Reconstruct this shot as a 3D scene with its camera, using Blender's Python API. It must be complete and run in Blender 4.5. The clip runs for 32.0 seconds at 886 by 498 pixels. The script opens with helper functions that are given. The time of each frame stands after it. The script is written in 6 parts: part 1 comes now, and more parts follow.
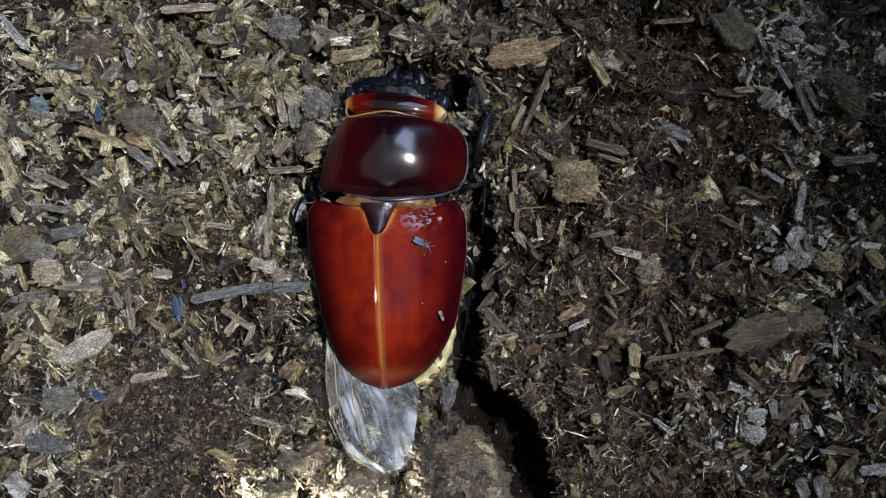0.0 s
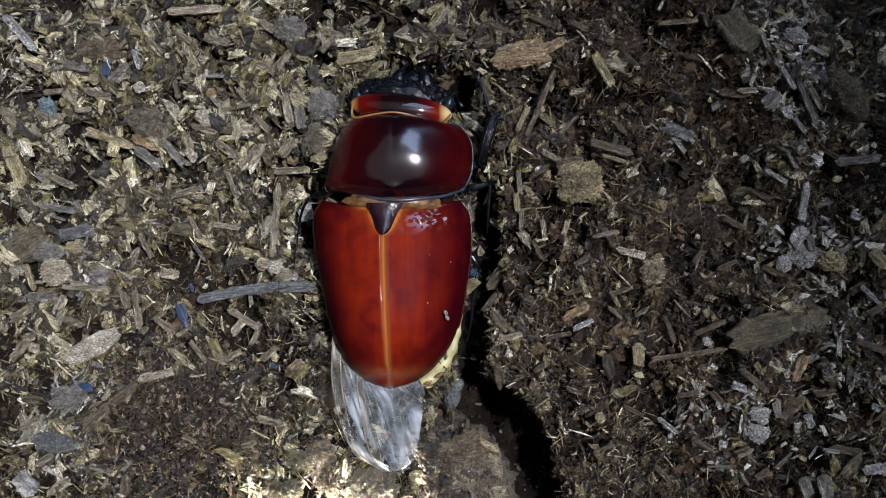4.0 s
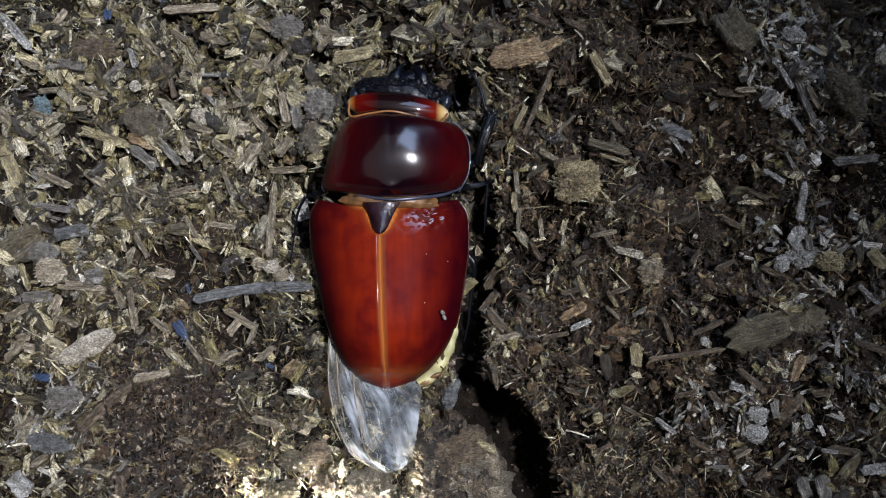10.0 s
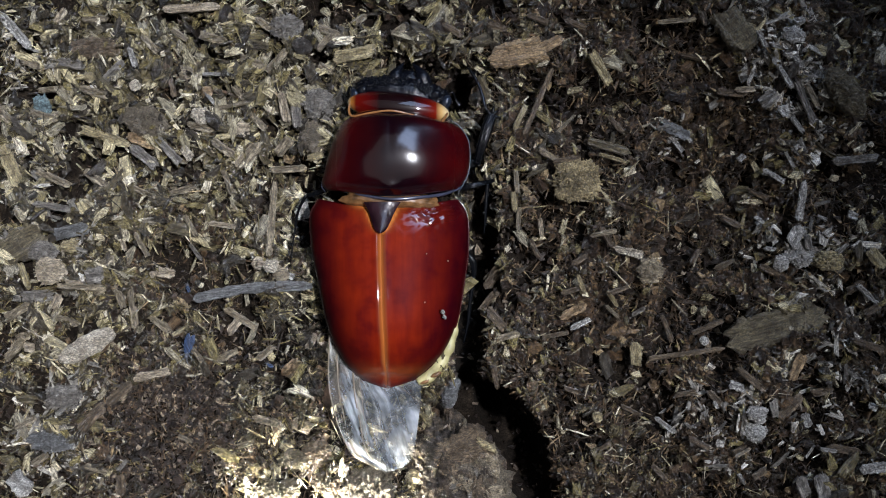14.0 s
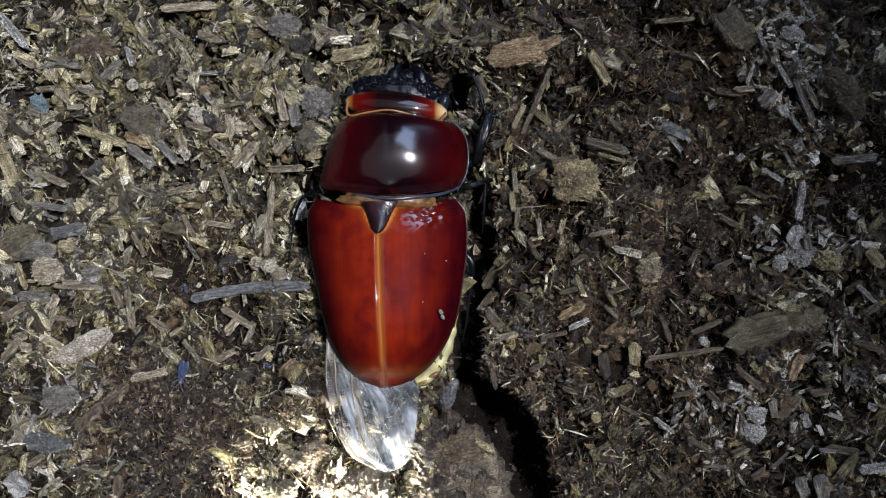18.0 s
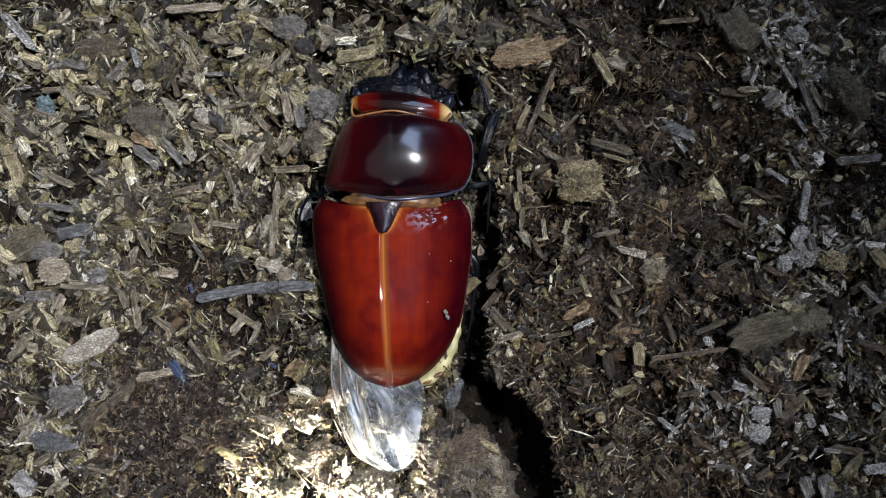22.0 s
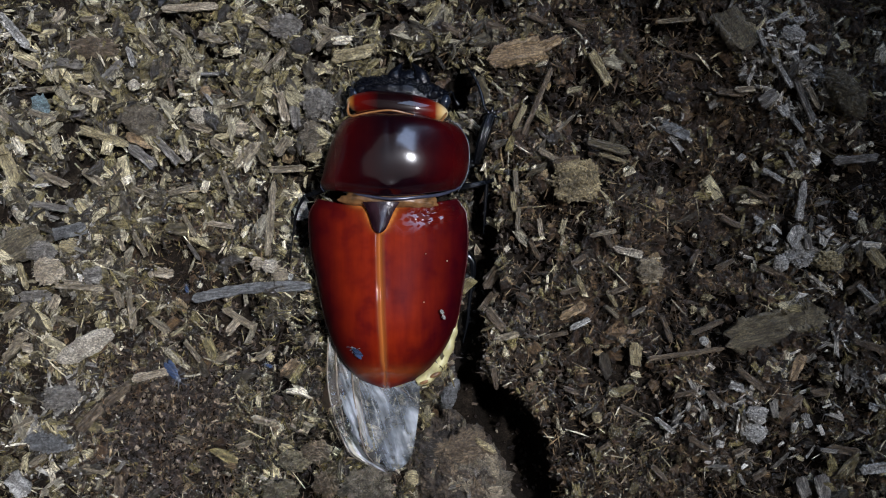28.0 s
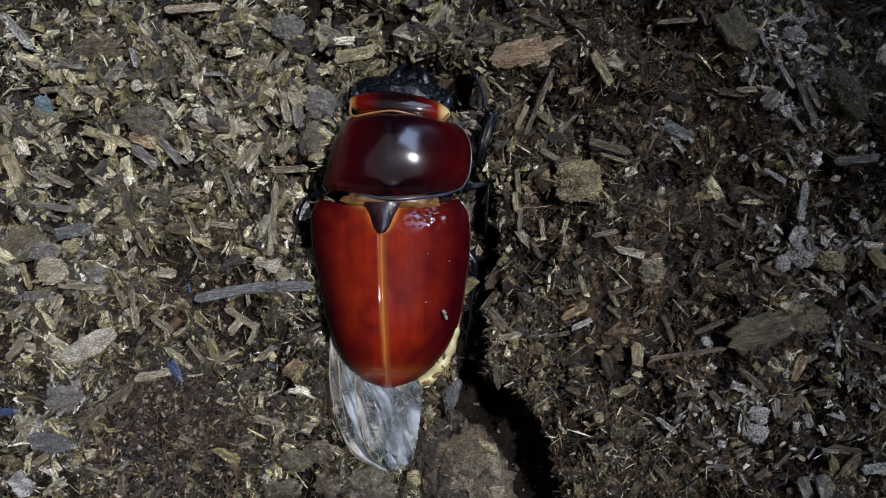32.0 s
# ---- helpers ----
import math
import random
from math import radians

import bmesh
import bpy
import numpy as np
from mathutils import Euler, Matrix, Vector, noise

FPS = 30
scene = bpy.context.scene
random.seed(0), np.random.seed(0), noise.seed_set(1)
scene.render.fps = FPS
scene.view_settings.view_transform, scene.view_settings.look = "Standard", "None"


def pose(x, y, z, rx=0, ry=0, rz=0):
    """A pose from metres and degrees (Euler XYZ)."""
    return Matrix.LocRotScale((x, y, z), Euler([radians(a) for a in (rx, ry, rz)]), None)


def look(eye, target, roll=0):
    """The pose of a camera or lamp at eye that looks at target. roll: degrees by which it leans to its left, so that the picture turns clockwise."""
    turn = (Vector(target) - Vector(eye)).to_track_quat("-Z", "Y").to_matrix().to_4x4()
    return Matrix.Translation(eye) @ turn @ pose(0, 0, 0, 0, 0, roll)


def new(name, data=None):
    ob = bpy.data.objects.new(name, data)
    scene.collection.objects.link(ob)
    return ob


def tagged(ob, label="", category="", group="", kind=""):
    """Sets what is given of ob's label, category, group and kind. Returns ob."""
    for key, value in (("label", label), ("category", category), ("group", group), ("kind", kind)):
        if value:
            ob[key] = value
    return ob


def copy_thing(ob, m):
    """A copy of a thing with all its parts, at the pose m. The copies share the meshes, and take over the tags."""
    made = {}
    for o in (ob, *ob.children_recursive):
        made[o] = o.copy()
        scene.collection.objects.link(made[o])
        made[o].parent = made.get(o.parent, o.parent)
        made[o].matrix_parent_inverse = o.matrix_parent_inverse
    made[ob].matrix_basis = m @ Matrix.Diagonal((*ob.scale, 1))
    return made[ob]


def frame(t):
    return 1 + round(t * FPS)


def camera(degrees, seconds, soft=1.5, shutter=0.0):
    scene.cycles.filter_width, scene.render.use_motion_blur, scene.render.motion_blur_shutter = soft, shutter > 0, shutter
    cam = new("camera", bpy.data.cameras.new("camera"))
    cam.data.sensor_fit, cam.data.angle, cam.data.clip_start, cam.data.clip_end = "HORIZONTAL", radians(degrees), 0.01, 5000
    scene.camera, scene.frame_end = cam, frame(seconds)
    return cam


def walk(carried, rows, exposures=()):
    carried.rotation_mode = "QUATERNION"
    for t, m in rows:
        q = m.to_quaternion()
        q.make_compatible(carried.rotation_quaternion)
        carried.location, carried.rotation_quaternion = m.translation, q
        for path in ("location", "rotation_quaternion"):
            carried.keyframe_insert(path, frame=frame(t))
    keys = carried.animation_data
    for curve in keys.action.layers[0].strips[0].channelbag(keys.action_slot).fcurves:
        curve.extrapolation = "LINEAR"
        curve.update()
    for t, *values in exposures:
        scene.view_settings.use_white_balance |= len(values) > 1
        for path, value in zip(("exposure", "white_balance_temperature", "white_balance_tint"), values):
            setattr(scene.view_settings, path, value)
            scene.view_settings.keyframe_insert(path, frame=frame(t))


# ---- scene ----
cam = camera(52.0, 32.0, soft=1.0)
PATH = [
    (0, pose(0.000581, 0.000450, 0.134901, -0.004, 0.037, -0.035)),
    (0.5, pose(0.000460, 0.000547, 0.134776, -0.047, -0.026, -0.038)),
    (1, pose(0.000680, 0.000256, 0.135318, 0.072, 0.242, -0.049)),
    (1.5, pose(0.000589, 0.000180, 0.135665, 0.103, 0.305, -0.031)),
    (2, pose(0.000465, 0.000224, 0.135718, 0.093, 0.352, -0.027)),
    (2.5, pose(0.000544, 0.000379, 0.135572, 0.030, 0.394, -0.023)),
    (3, pose(0.000495, 0.000433, 0.135508, 0.017, 0.325, -0.054)),
    (3.5, pose(0.000424, 0.000508, 0.135661, -0.020, 0.279, -0.046)),
    (5.5, pose(0.000393, 0.000506, 0.135593, -0.027, 0.279, -0.027)),
    (6, pose(0.000650, 0.000301, 0.136126, 0.071, 0.543, -0.033)),
    (6.5, pose(0.000400, 0.000452, 0.136127, 0.012, 0.504, -0.018)),
    (7, pose(0.000331, 0.000066, 0.135965, 0.174, 0.401, -0.067)),
    (7.5, pose(0.000286, 0.000593, 0.135661, -0.058, 0.278, -0.041)),
    (8, pose(0.000324, 0.000319, 0.135430, 0.057, 0.149, -0.044)),
    (8.5, pose(0.000260, 0.000253, 0.134597, 0.073, -0.053, -0.041)),
    (9, pose(0.000410, 0.000237, 0.134637, 0.077, -0.121, -0.045)),
    (9.5, pose(0.000313, 0.000574, 0.134652, -0.072, -0.097, -0.019)),
    (10, pose(0.000413, 0.000180, 0.135147, 0.091, 0.097, -0.020)),
    (10.5, pose(0.000283, 0.000534, 0.134921, -0.052, -0.070, -0.034)),
    (11, pose(0.000385, 0.000338, 0.134978, 0.033, -0.029, -0.043)),
    (11.5, pose(0.000474, 0.000366, 0.134713, 0.021, 0.006, -0.026)),
    (12, pose(0.000090, 0.000451, 0.135025, -0.024, -0.120, -0.016)),
    (12.5, pose(0.000158, 0.000454, 0.135137, -0.038, 0.001, -0.006)),
    (13, pose(0.000238, 0.000291, 0.134894, -0.004, -0.001, 0.000)),
    (13.5, pose(0.000158, 0.000342, 0.134992, -0.022, -0.051, 0.012)),
    (14, pose(0.000048, 0.000490, 0.135272, -0.079, -0.057, -0.005)),
    (14.5, pose(0.000277, 0.000186, 0.135118, 0.049, 0.059, 0.006)),
    (16.5, pose(0.000331, 0.000228, 0.134961, 0.047, 0.091, -0.017)),
    (17, pose(0.000360, 0.000376, 0.135132, -0.016, 0.075, 0.006)),
    (17.5, pose(0.000215, 0.000480, 0.135009, -0.078, -0.054, -0.006)),
    (18, pose(0.000194, 0.000331, 0.134893, -0.021, -0.110, -0.001)),
    (18.5, pose(0.000107, 0.000585, 0.135049, -0.129, -0.056, -0.006)),
    (19, pose(0.000386, 0.000315, 0.135497, 0.002, 0.189, -0.005)),
    (19.5, pose(0.000243, 0.000409, 0.135115, -0.027, 0.128, 0.003)),
    (20, pose(0.000088, 0.000314, 0.135379, 0.020, 0.161, -0.014)),
    (20.5, pose(0.000229, 0.000059, 0.135914, 0.139, 0.350, -0.023)),
    (21, pose(0.000116, 0.000578, 0.135680, -0.089, 0.306, -0.012)),
    (21.5, pose(0.000188, 0.000215, 0.136097, 0.059, 0.336, -0.007)),
    (22, pose(0.000044, 0.000296, 0.135219, 0.009, 0.121, -0.006)),
    (22.5, pose(0.000072, 0.000147, 0.135612, 0.072, 0.186, -0.008)),
    (23, pose(0.000176, 0.000411, 0.135822, -0.033, 0.311, -0.013)),
    (23.5, pose(0.000195, 0.000566, 0.135798, -0.096, 0.266, -0.027)),
    (24, pose(0.000245, -0.000091, 0.134972, 0.179, 0.057, -0.003)),
    (24.5, pose(0.000186, 0.000506, 0.134724, -0.083, -0.100, 0.001)),
    (25, pose(0.000154, 0.000202, 0.134672, 0.052, -0.109, -0.016)),
    (25.5, pose(0.000191, 0.000092, 0.134723, 0.096, -0.136, -0.022)),
    (27.5, pose(0.000229, 0.000366, 0.134941, -0.029, -0.041, -0.007)),
    (28, pose(0.000169, 0.000362, 0.134968, -0.024, -0.057, -0.018)),
    (28.5, pose(0.000195, 0.000174, 0.134873, 0.054, -0.066, -0.004)),
    (29, pose(0.000038, 0.000181, 0.134794, 0.061, -0.183, -0.040)),
    (29.5, pose(0.000060, 0.000149, 0.134537, 0.076, -0.263, -0.028)),
    (30, pose(0.000142, 0.000133, 0.134409, 0.091, -0.302, -0.033)),
    (30.5, pose(0.000124, 0.000500, 0.134439, -0.069, -0.248, -0.016)),
    (31, pose(0.000118, 0.000362, 0.134819, -0.025, -0.103, -0.017)),
    (31.5, pose(0.000177, 0.000168, 0.135122, 0.056, 0.040, -0.006)),
    (32, pose(0.000066, 0.000226, 0.135210, 0.044, 0.029, -0.000)),
]
walk(cam, PATH, [(0, 0.0), (25.5, 0.0), (28, -0.15), (32, -0.17)])

# ---- world and light ----
MM = 0.001
world = bpy.data.worlds.new("world")
scene.world = world
world.use_nodes = True
world.node_tree.nodes["Background"].inputs[0].default_value = (0.75, 0.85, 1.0, 1)
world.node_tree.nodes["Background"].inputs[1].default_value = 0.004


def area_lamp(name, eye, target, size, watts, colour, shape="DISK"):
    data = bpy.data.lights.new(name, "AREA")
    data.shape, data.size, data.energy, data.color = shape, size, watts, colour
    ob = new(name, data)
    ob.matrix_world = look(eye, target)
    return ob


def spot_lamp(name, eye, target, cone, blend, radius, watts, colour):
    data = bpy.data.lights.new(name, "SPOT")
    data.energy, data.spot_size, data.spot_blend, data.shadow_soft_size, data.color = watts, radians(cone), blend, radius, colour
    ob = new(name, data)
    ob.matrix_world = look(eye, target)
    return ob


spot_lamp("desk_lamp_light", (0.115, 0.035, 0.42), (-0.078, -0.043, 0.0), 42, 1.0, 0.008, 14.4, (0.94, 0.945, 1.02))
area_lamp("room_light", (-0.03, 0.05, 0.75), (-0.02, 0, 0), 1.3, 1.0, (0.97, 0.91, 0.93))
window = area_lamp("window_light", (0.16, 0.36, 0.44), (0, 0.01, 0), 0.24, 1.6, (0.50, 0.66, 1.0), "RECTANGLE")
window.data.size_y = 0.40
# beam for the bright patch behind the beetle; its real source is unseen
spot_lamp("patch_beam_light", (-0.06, -0.30, 0.17), (-0.0178, -0.0366, 0.0), 6.0, 0.3, 0.004, 285.0, (1.0, 0.94, 0.82))

# ---- materials ----


def nodes_of(name):
    m = bpy.data.materials.new(name)
    m.use_nodes = True
    t = m.node_tree
    return m, t, t.nodes["Principled BSDF"]


def add(t, kind, **values):
    n = t.nodes.new(kind)
    for key, value in values.items():
        n.inputs[key].default_value = value
    return n


def ramp(t, stops, source):
    n = t.nodes.new("ShaderNodeValToRGB")
    e = n.color_ramp.elements
    while len(e) < len(stops):
        e.new(0.5)
    for k, (at, colour) in enumerate(stops):
        e[k].position, e[k].color = at, (*colour, 1)
    t.links.new(source, n.inputs[0])
    return n


def mixed(t, kind, factor, a, b):
    n = t.nodes.new("ShaderNodeMix")
    n.data_type, n.blend_type = "RGBA", kind
    for slot, value in ((0, factor), (6, a), (7, b)):
        if isinstance(value, (int, float)):
            n.inputs[slot].default_value = value
        elif isinstance(value, tuple):
            n.inputs[slot].default_value = (*value, 1)
        else:
            t.links.new(value, n.inputs[slot])
    return n.outputs[2]


def bumped(t, bsdf, source, strength, distance):
    b = add(t, "ShaderNodeBump", Strength=strength, Distance=distance)
    t.links.new(source, b.inputs["Height"])
    t.links.new(b.outputs[0], bsdf.inputs["Normal"])


def noise_node(t, scale, detail=4.0, rough=0.6, stretch=None, space="Object"):
    c = t.nodes.new("ShaderNodeTexCoord").outputs[space]
    if stretch:
        m = add(t, "ShaderNodeMapping", Scale=stretch)
        t.links.new(c, m.inputs[0])
        c = m.outputs[0]
    n = add(t, "ShaderNodeTexNoise", Scale=scale, Detail=detail, Roughness=rough)
    t.links.new(c, n.inputs["Vector"])
    return n.outputs["Fac"]


def woody(name, stops, by, rough=0.31, relief=1.0, spec=0.75, grain=1.0, along=0.16, wet=1.0):
    """Damp wood, bark and humus: the tone varies from piece to piece; fibres, pits and stains run along each."""
    m, t, b = nodes_of(name)
    if by == "island":
        pick = t.nodes.new("ShaderNodeNewGeometry").outputs["Random Per Island"]
        a = t.nodes.new("ShaderNodeAttribute")
        a.attribute_name = "grain"
        where = a.outputs["Vector"]
    else:
        pick = t.nodes.new("ShaderNodeObjectInfo").outputs["Random"] if by == "object" else noise_node(t, 420.0 * grain, 5.0, 0.7)
        mp = add(t, "ShaderNodeMapping", Scale=(1000.0, 1000.0, 1000.0))
        t.links.new(t.nodes.new("ShaderNodeTexCoord").outputs["Object"], mp.inputs[0])
        where = mp.outputs[0]

    def grained(scale, detail, stretch):
        mp = add(t, "ShaderNodeMapping", Scale=stretch)
        t.links.new(where, mp.inputs[0])
        n = add(t, "ShaderNodeTexNoise", Scale=scale * grain, Detail=detail, Roughness=0.68)
        t.links.new(mp.outputs[0], n.inputs["Vector"])
        return n.outputs["Fac"]

    fibre, pits, stain = grained(5.0, 5.0, (along, 1.0, 1.0)), grained(4.2, 4.0, (0.8, 1.0, 1.0)), grained(0.9, 3.0, (0.6, 1.0, 1.0))
    tone = ramp(t, stops, pick).outputs[0]
    c = mixed(t, "MULTIPLY", 1.0, tone, ramp(t, [(0.37, (0.32, 0.31, 0.30)), (0.50, (0.84, 0.83, 0.81)), (0.65, (1.65, 1.62, 1.53))], fibre).outputs[0])
    c = mixed(t, "MULTIPLY", 1.0, c, ramp(t, [(0.37, (0.40, 0.39, 0.37)), (0.49, (0.93, 0.93, 0.93)), (0.68, (1.35, 1.35, 1.32))], pits).outputs[0])
    c = mixed(t, "MULTIPLY", 1.0, c, ramp(t, [(0.36, (0.62, 0.60, 0.58)), (0.58, (1.08, 1.08, 1.08))], stain).outputs[0])
    t.links.new(c, b.inputs["Base Color"])
    b.inputs["Roughness"].default_value = rough
    b.inputs["Specular IOR Level"].default_value = spec
    both = t.nodes.new("ShaderNodeMath")
    t.links.new(fibre, both.inputs[0])
    t.links.new(pits, both.inputs[1])
    bumped(t, b, both.outputs[0], relief, 0.0004)
    if wet:                                                  # a broken film of water
        t.links.new(ramp(t, [(0.44, (0, 0, 0)), (0.60, (wet, wet, wet))], grained(2.2, 3.0, (0.5, 1.0, 1.0))).outputs[0], b.inputs["Coat Weight"])
        b.inputs["Coat Roughness"].default_value = 0.12
        b.inputs["Coat IOR"].default_value = 1.5
        t.links.new(b.inputs["Normal"].links[0].from_socket, b.inputs["Coat Normal"])
    return m


TAN = [(0.0, (0.026, 0.022, 0.017)), (0.20, (0.056, 0.048, 0.036)), (0.46, (0.118, 0.099, 0.053)), (0.66, (0.275, 0.236, 0.108)),
       (0.80, (0.33, 0.31, 0.25)), (0.90, (0.60, 0.535, 0.335)), (1.0, (0.86, 0.81, 0.67))]
BROWN = [(0.0, (0.014, 0.009, 0.006)), (0.42, (0.036, 0.0212, 0.0112)), (0.72, (0.096, 0.058, 0.029)), (0.90, (0.22, 0.150, 0.080)),
         (1.0, (0.40, 0.31, 0.18))]
chip_mat = woody("wood_chips", TAN, "island", rough=0.25, spec=1.0)
fibre_mat = woody("fine_wood_fibres", BROWN, "island")
mould_mat = woody("grey_mouldy_flakes", [(0.0, (0.085, 0.081, 0.074)), (0.35, (0.255, 0.246, 0.225)), (0.7, (0.52, 0.505, 0.465)), (1.0, (0.84, 0.82, 0.77))], "island")
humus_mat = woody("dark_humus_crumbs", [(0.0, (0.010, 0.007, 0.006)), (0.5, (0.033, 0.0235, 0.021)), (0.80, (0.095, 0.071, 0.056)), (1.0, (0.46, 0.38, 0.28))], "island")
piece_mat = woody("loose_wood_chip", TAN[1:6], "object")
soil_mat = woody("damp_humus", [(0.3, (0.010, 0.008, 0.006)), (0.5, (0.022, 0.017, 0.013)), (0.7, (0.05, 0.039, 0.028))], "noise", rough=0.9, spec=0.1, along=0.8, wet=0.0)


def one_tone(name, a, b, rough=0.31, relief=1.0, grain=1.0, spec=0.75, along=0.16):
    return woody(name, [(0.3, a), (0.7, b)], "noise", rough, relief, spec, grain, along)


WOOD = {
    "pale": one_tone("pale_dry_wood", (0.30, 0.25, 0.18), (0.52, 0.46, 0.36)),
    "tan": one_tone("tan_wood", (0.17, 0.143, 0.10), (0.38, 0.33, 0.24)),
    "straw": one_tone("straw_yellow_wood", (0.25, 0.21, 0.115), (0.48, 0.42, 0.26)),
    "grey": one_tone("weathered_grey_wood", (0.13, 0.12, 0.11), (0.27, 0.26, 0.24)),
    "slate": one_tone("blue_grey_bark_strip", (0.09, 0.095, 0.10), (0.19, 0.20, 0.21), rough=0.55),
    "brown": one_tone("brown_bark", (0.075, 0.056, 0.038), (0.20, 0.155, 0.105)),
    "rust": one_tone("orange_brown_wood", (0.20, 0.135, 0.075), (0.44, 0.33, 0.20)),
    "olive": one_tone("olive_brown_bark", (0.082, 0.070, 0.043), (0.168, 0.146, 0.096)),
    "white": one_tone("white_mould_flake", (0.27, 0.27, 0.265), (0.56, 0.56, 0.545), along=0.9),
    "dark": one_tone("dark_wet_bark", (0.018, 0.015, 0.013), (0.06, 0.052, 0.046)),
    "speckle": one_tone("speckled_pale_wood", (0.40, 0.36, 0.295), (0.64, 0.60, 0.51), along=0.7),
    "bright": one_tone("bright_mould_crumb", (0.36, 0.37, 0.37), (0.64, 0.65, 0.64), along=0.9),
    "teal": one_tone("blue_green_mould", (0.10, 0.15, 0.17), (0.22, 0.31, 0.34), along=0.9),
    "crumbly": one_tone("crumbly_yellow_tan_wood", (0.052, 0.041, 0.026), (0.46, 0.385, 0.225), grain=0.9, along=0.8),
    "humus": one_tone("crumbly_humus_clod", (0.095, 0.083, 0.062), (0.23, 0.20, 0.155), grain=1.3, along=0.9),
}


def shell_material(name, centre, edge, rim, rough, coat, coat_rough=0.05, spec=0.02, ior=1.95, pits=0.0):
    """Polished beetle cuticle: tone from the middle to the edge, pale seams where the mesh marks them."""
    m, t, b = nodes_of(name)
    mark = {}
    for key in ("edge", "rim", "shine"):
        a = t.nodes.new("ShaderNodeAttribute")
        a.attribute_name = key
        mark[key] = a.outputs["Fac"]
    cloud = noise_node(t, 230.0, 3.0, 0.55)
    patch = ramp(t, [(0.33, (0.60, 0.46, 1.1)), (0.46, (0.92, 0.84, 1.1)), (0.56, (1.04, 1.0, 1.05)), (0.72, (1.28, 1.30, 1.15))], cloud).outputs[0]
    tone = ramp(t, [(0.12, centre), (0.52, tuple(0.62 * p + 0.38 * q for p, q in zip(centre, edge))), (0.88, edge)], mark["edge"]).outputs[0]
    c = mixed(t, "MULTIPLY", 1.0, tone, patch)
    smear = noise_node(t, 420.0, 4.0, 0.6, (1.0, 0.14, 0.3))                                                  # blood showing through in streaks
    c = mixed(t, "MULTIPLY", 1.0, c, ramp(t, [(0.34, (0.80, 0.70, 1.1)), (0.50, (1, 1, 1)), (0.68, (1.12, 1.16, 1.0))], smear).outputs[0])
    lines = noise_node(t, 1400.0, 3.0, 0.6, (1.0, 0.06, 0.2))
    c = mixed(t, "MULTIPLY", 1.0, c, ramp(t, [(0.35, (0.93, 0.9, 0.93)), (0.65, (1.04, 1.06, 1.04))], lines).outputs[0])
    c = mixed(t, "MIX", mark["rim"], c, rim)
    t.links.new(c, b.inputs["Base Color"])
    b.inputs["Roughness"].default_value = rough
    b.inputs["Specular IOR Level"].default_value = spec
    b.inputs["Specular Tint"].default_value = (0.72, 0.80, 1.0, 1)
    gloss = add(t, "ShaderNodeMath")
    gloss.operation = "MULTIPLY"
    gloss.inputs[1].default_value = coat
    t.links.new(mark["shine"], gloss.inputs[0])
    t.links.new(gloss.outputs[0], b.inputs["Coat Weight"])
    b.inputs["Coat Roughness"].default_value = coat_rough
    b.inputs["Coat IOR"].default_value = ior
    fine = noise_node(t, 1500.0, 2.0)
    if pits:
        fine = mixed(t, "MULTIPLY", 1.0, fine, (0.1, 0.1, 0.1))                                                 # small punctures towards the sides
        cells = add(t, "ShaderNodeTexVoronoi", Scale=2600.0)
        t.links.new(t.nodes.new("ShaderNodeTexCoord").outputs["Object"], cells.inputs["Vector"])
        dents = ramp(t, [(0.18, (0, 0, 0)), (0.42, (1, 1, 1))], cells.outputs["Distance"]).outputs[0]
        fine = mixed(t, "MIX", ramp(t, [(0.70, (0, 0, 0)), (0.86, (pits, pits, pits))], mark["edge"]).outputs[0], fine, dents)
    bumped(t, b, fine, 0.06 if not pits else 0.5, 0.0001)
    t.links.new(b.inputs["Normal"].links[0].from_socket, b.inputs["Coat Normal"])
    return m


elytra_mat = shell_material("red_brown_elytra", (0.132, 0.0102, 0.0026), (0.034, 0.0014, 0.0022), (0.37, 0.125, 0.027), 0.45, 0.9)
pronotum_mat = shell_material("dark_maroon_pronotum", (0.0055, 0.0008, 0.0016), (0.036, 0.0008, 0.0014), (0.30, 0.12, 0.025), 0.40, 0.9, 0.17, 0.04, 1.75, 1.0)


def plain(name, colour, rough=0.4, coat=0.0, relief=0.0, scale=2500.0, spread=0.35, spec=0.5):
    m, t, b = nodes_of(name)
    n = noise_node(t, scale, 4.0)
    lo, hi = tuple(v * (1 - spread) for v in colour), tuple(min(v * (1 + spread), 1) for v in colour)
    t.links.new(ramp(t, [(0.3, lo), (0.7, hi)], n).outputs[0], b.inputs["Base Color"])
    b.inputs["Roughness"].default_value = rough
    b.inputs["Coat Weight"].default_value = coat
    b.inputs["Specular IOR Level"].default_value = spec
    if relief:
        bumped(t, b, n, relief, 0.0002)
    return m


black_mat = plain("black_chitin", (0.002, 0.0025, 0.0035), 0.15, 0.0, 0.3, spec=0.35)
rough_black_mat = plain("pitted_black_chitin", (0.002, 0.0025, 0.0045), 0.24, 0.0, 0.5, 1900.0, spec=0.22)
head_mat = plain("glossy_dark_red_chitin", (0.034, 0.0016, 0.0018), 0.2, 1.0, 0.0, 600.0)
amber_mat = plain("amber_cuticle", (0.22, 0.10, 0.034), 0.3, 0.8, 0.1, 900.0)
cream_mat = plain("cream_yellow_cuticle", (0.34, 0.31, 0.15), 0.5, 0.15, 0.7, 420.0)
membrane_brown = plain("brown_membrane", (0.115, 0.058, 0.022), 0.4, 0.3, 0.5, 480.0, 0.9)
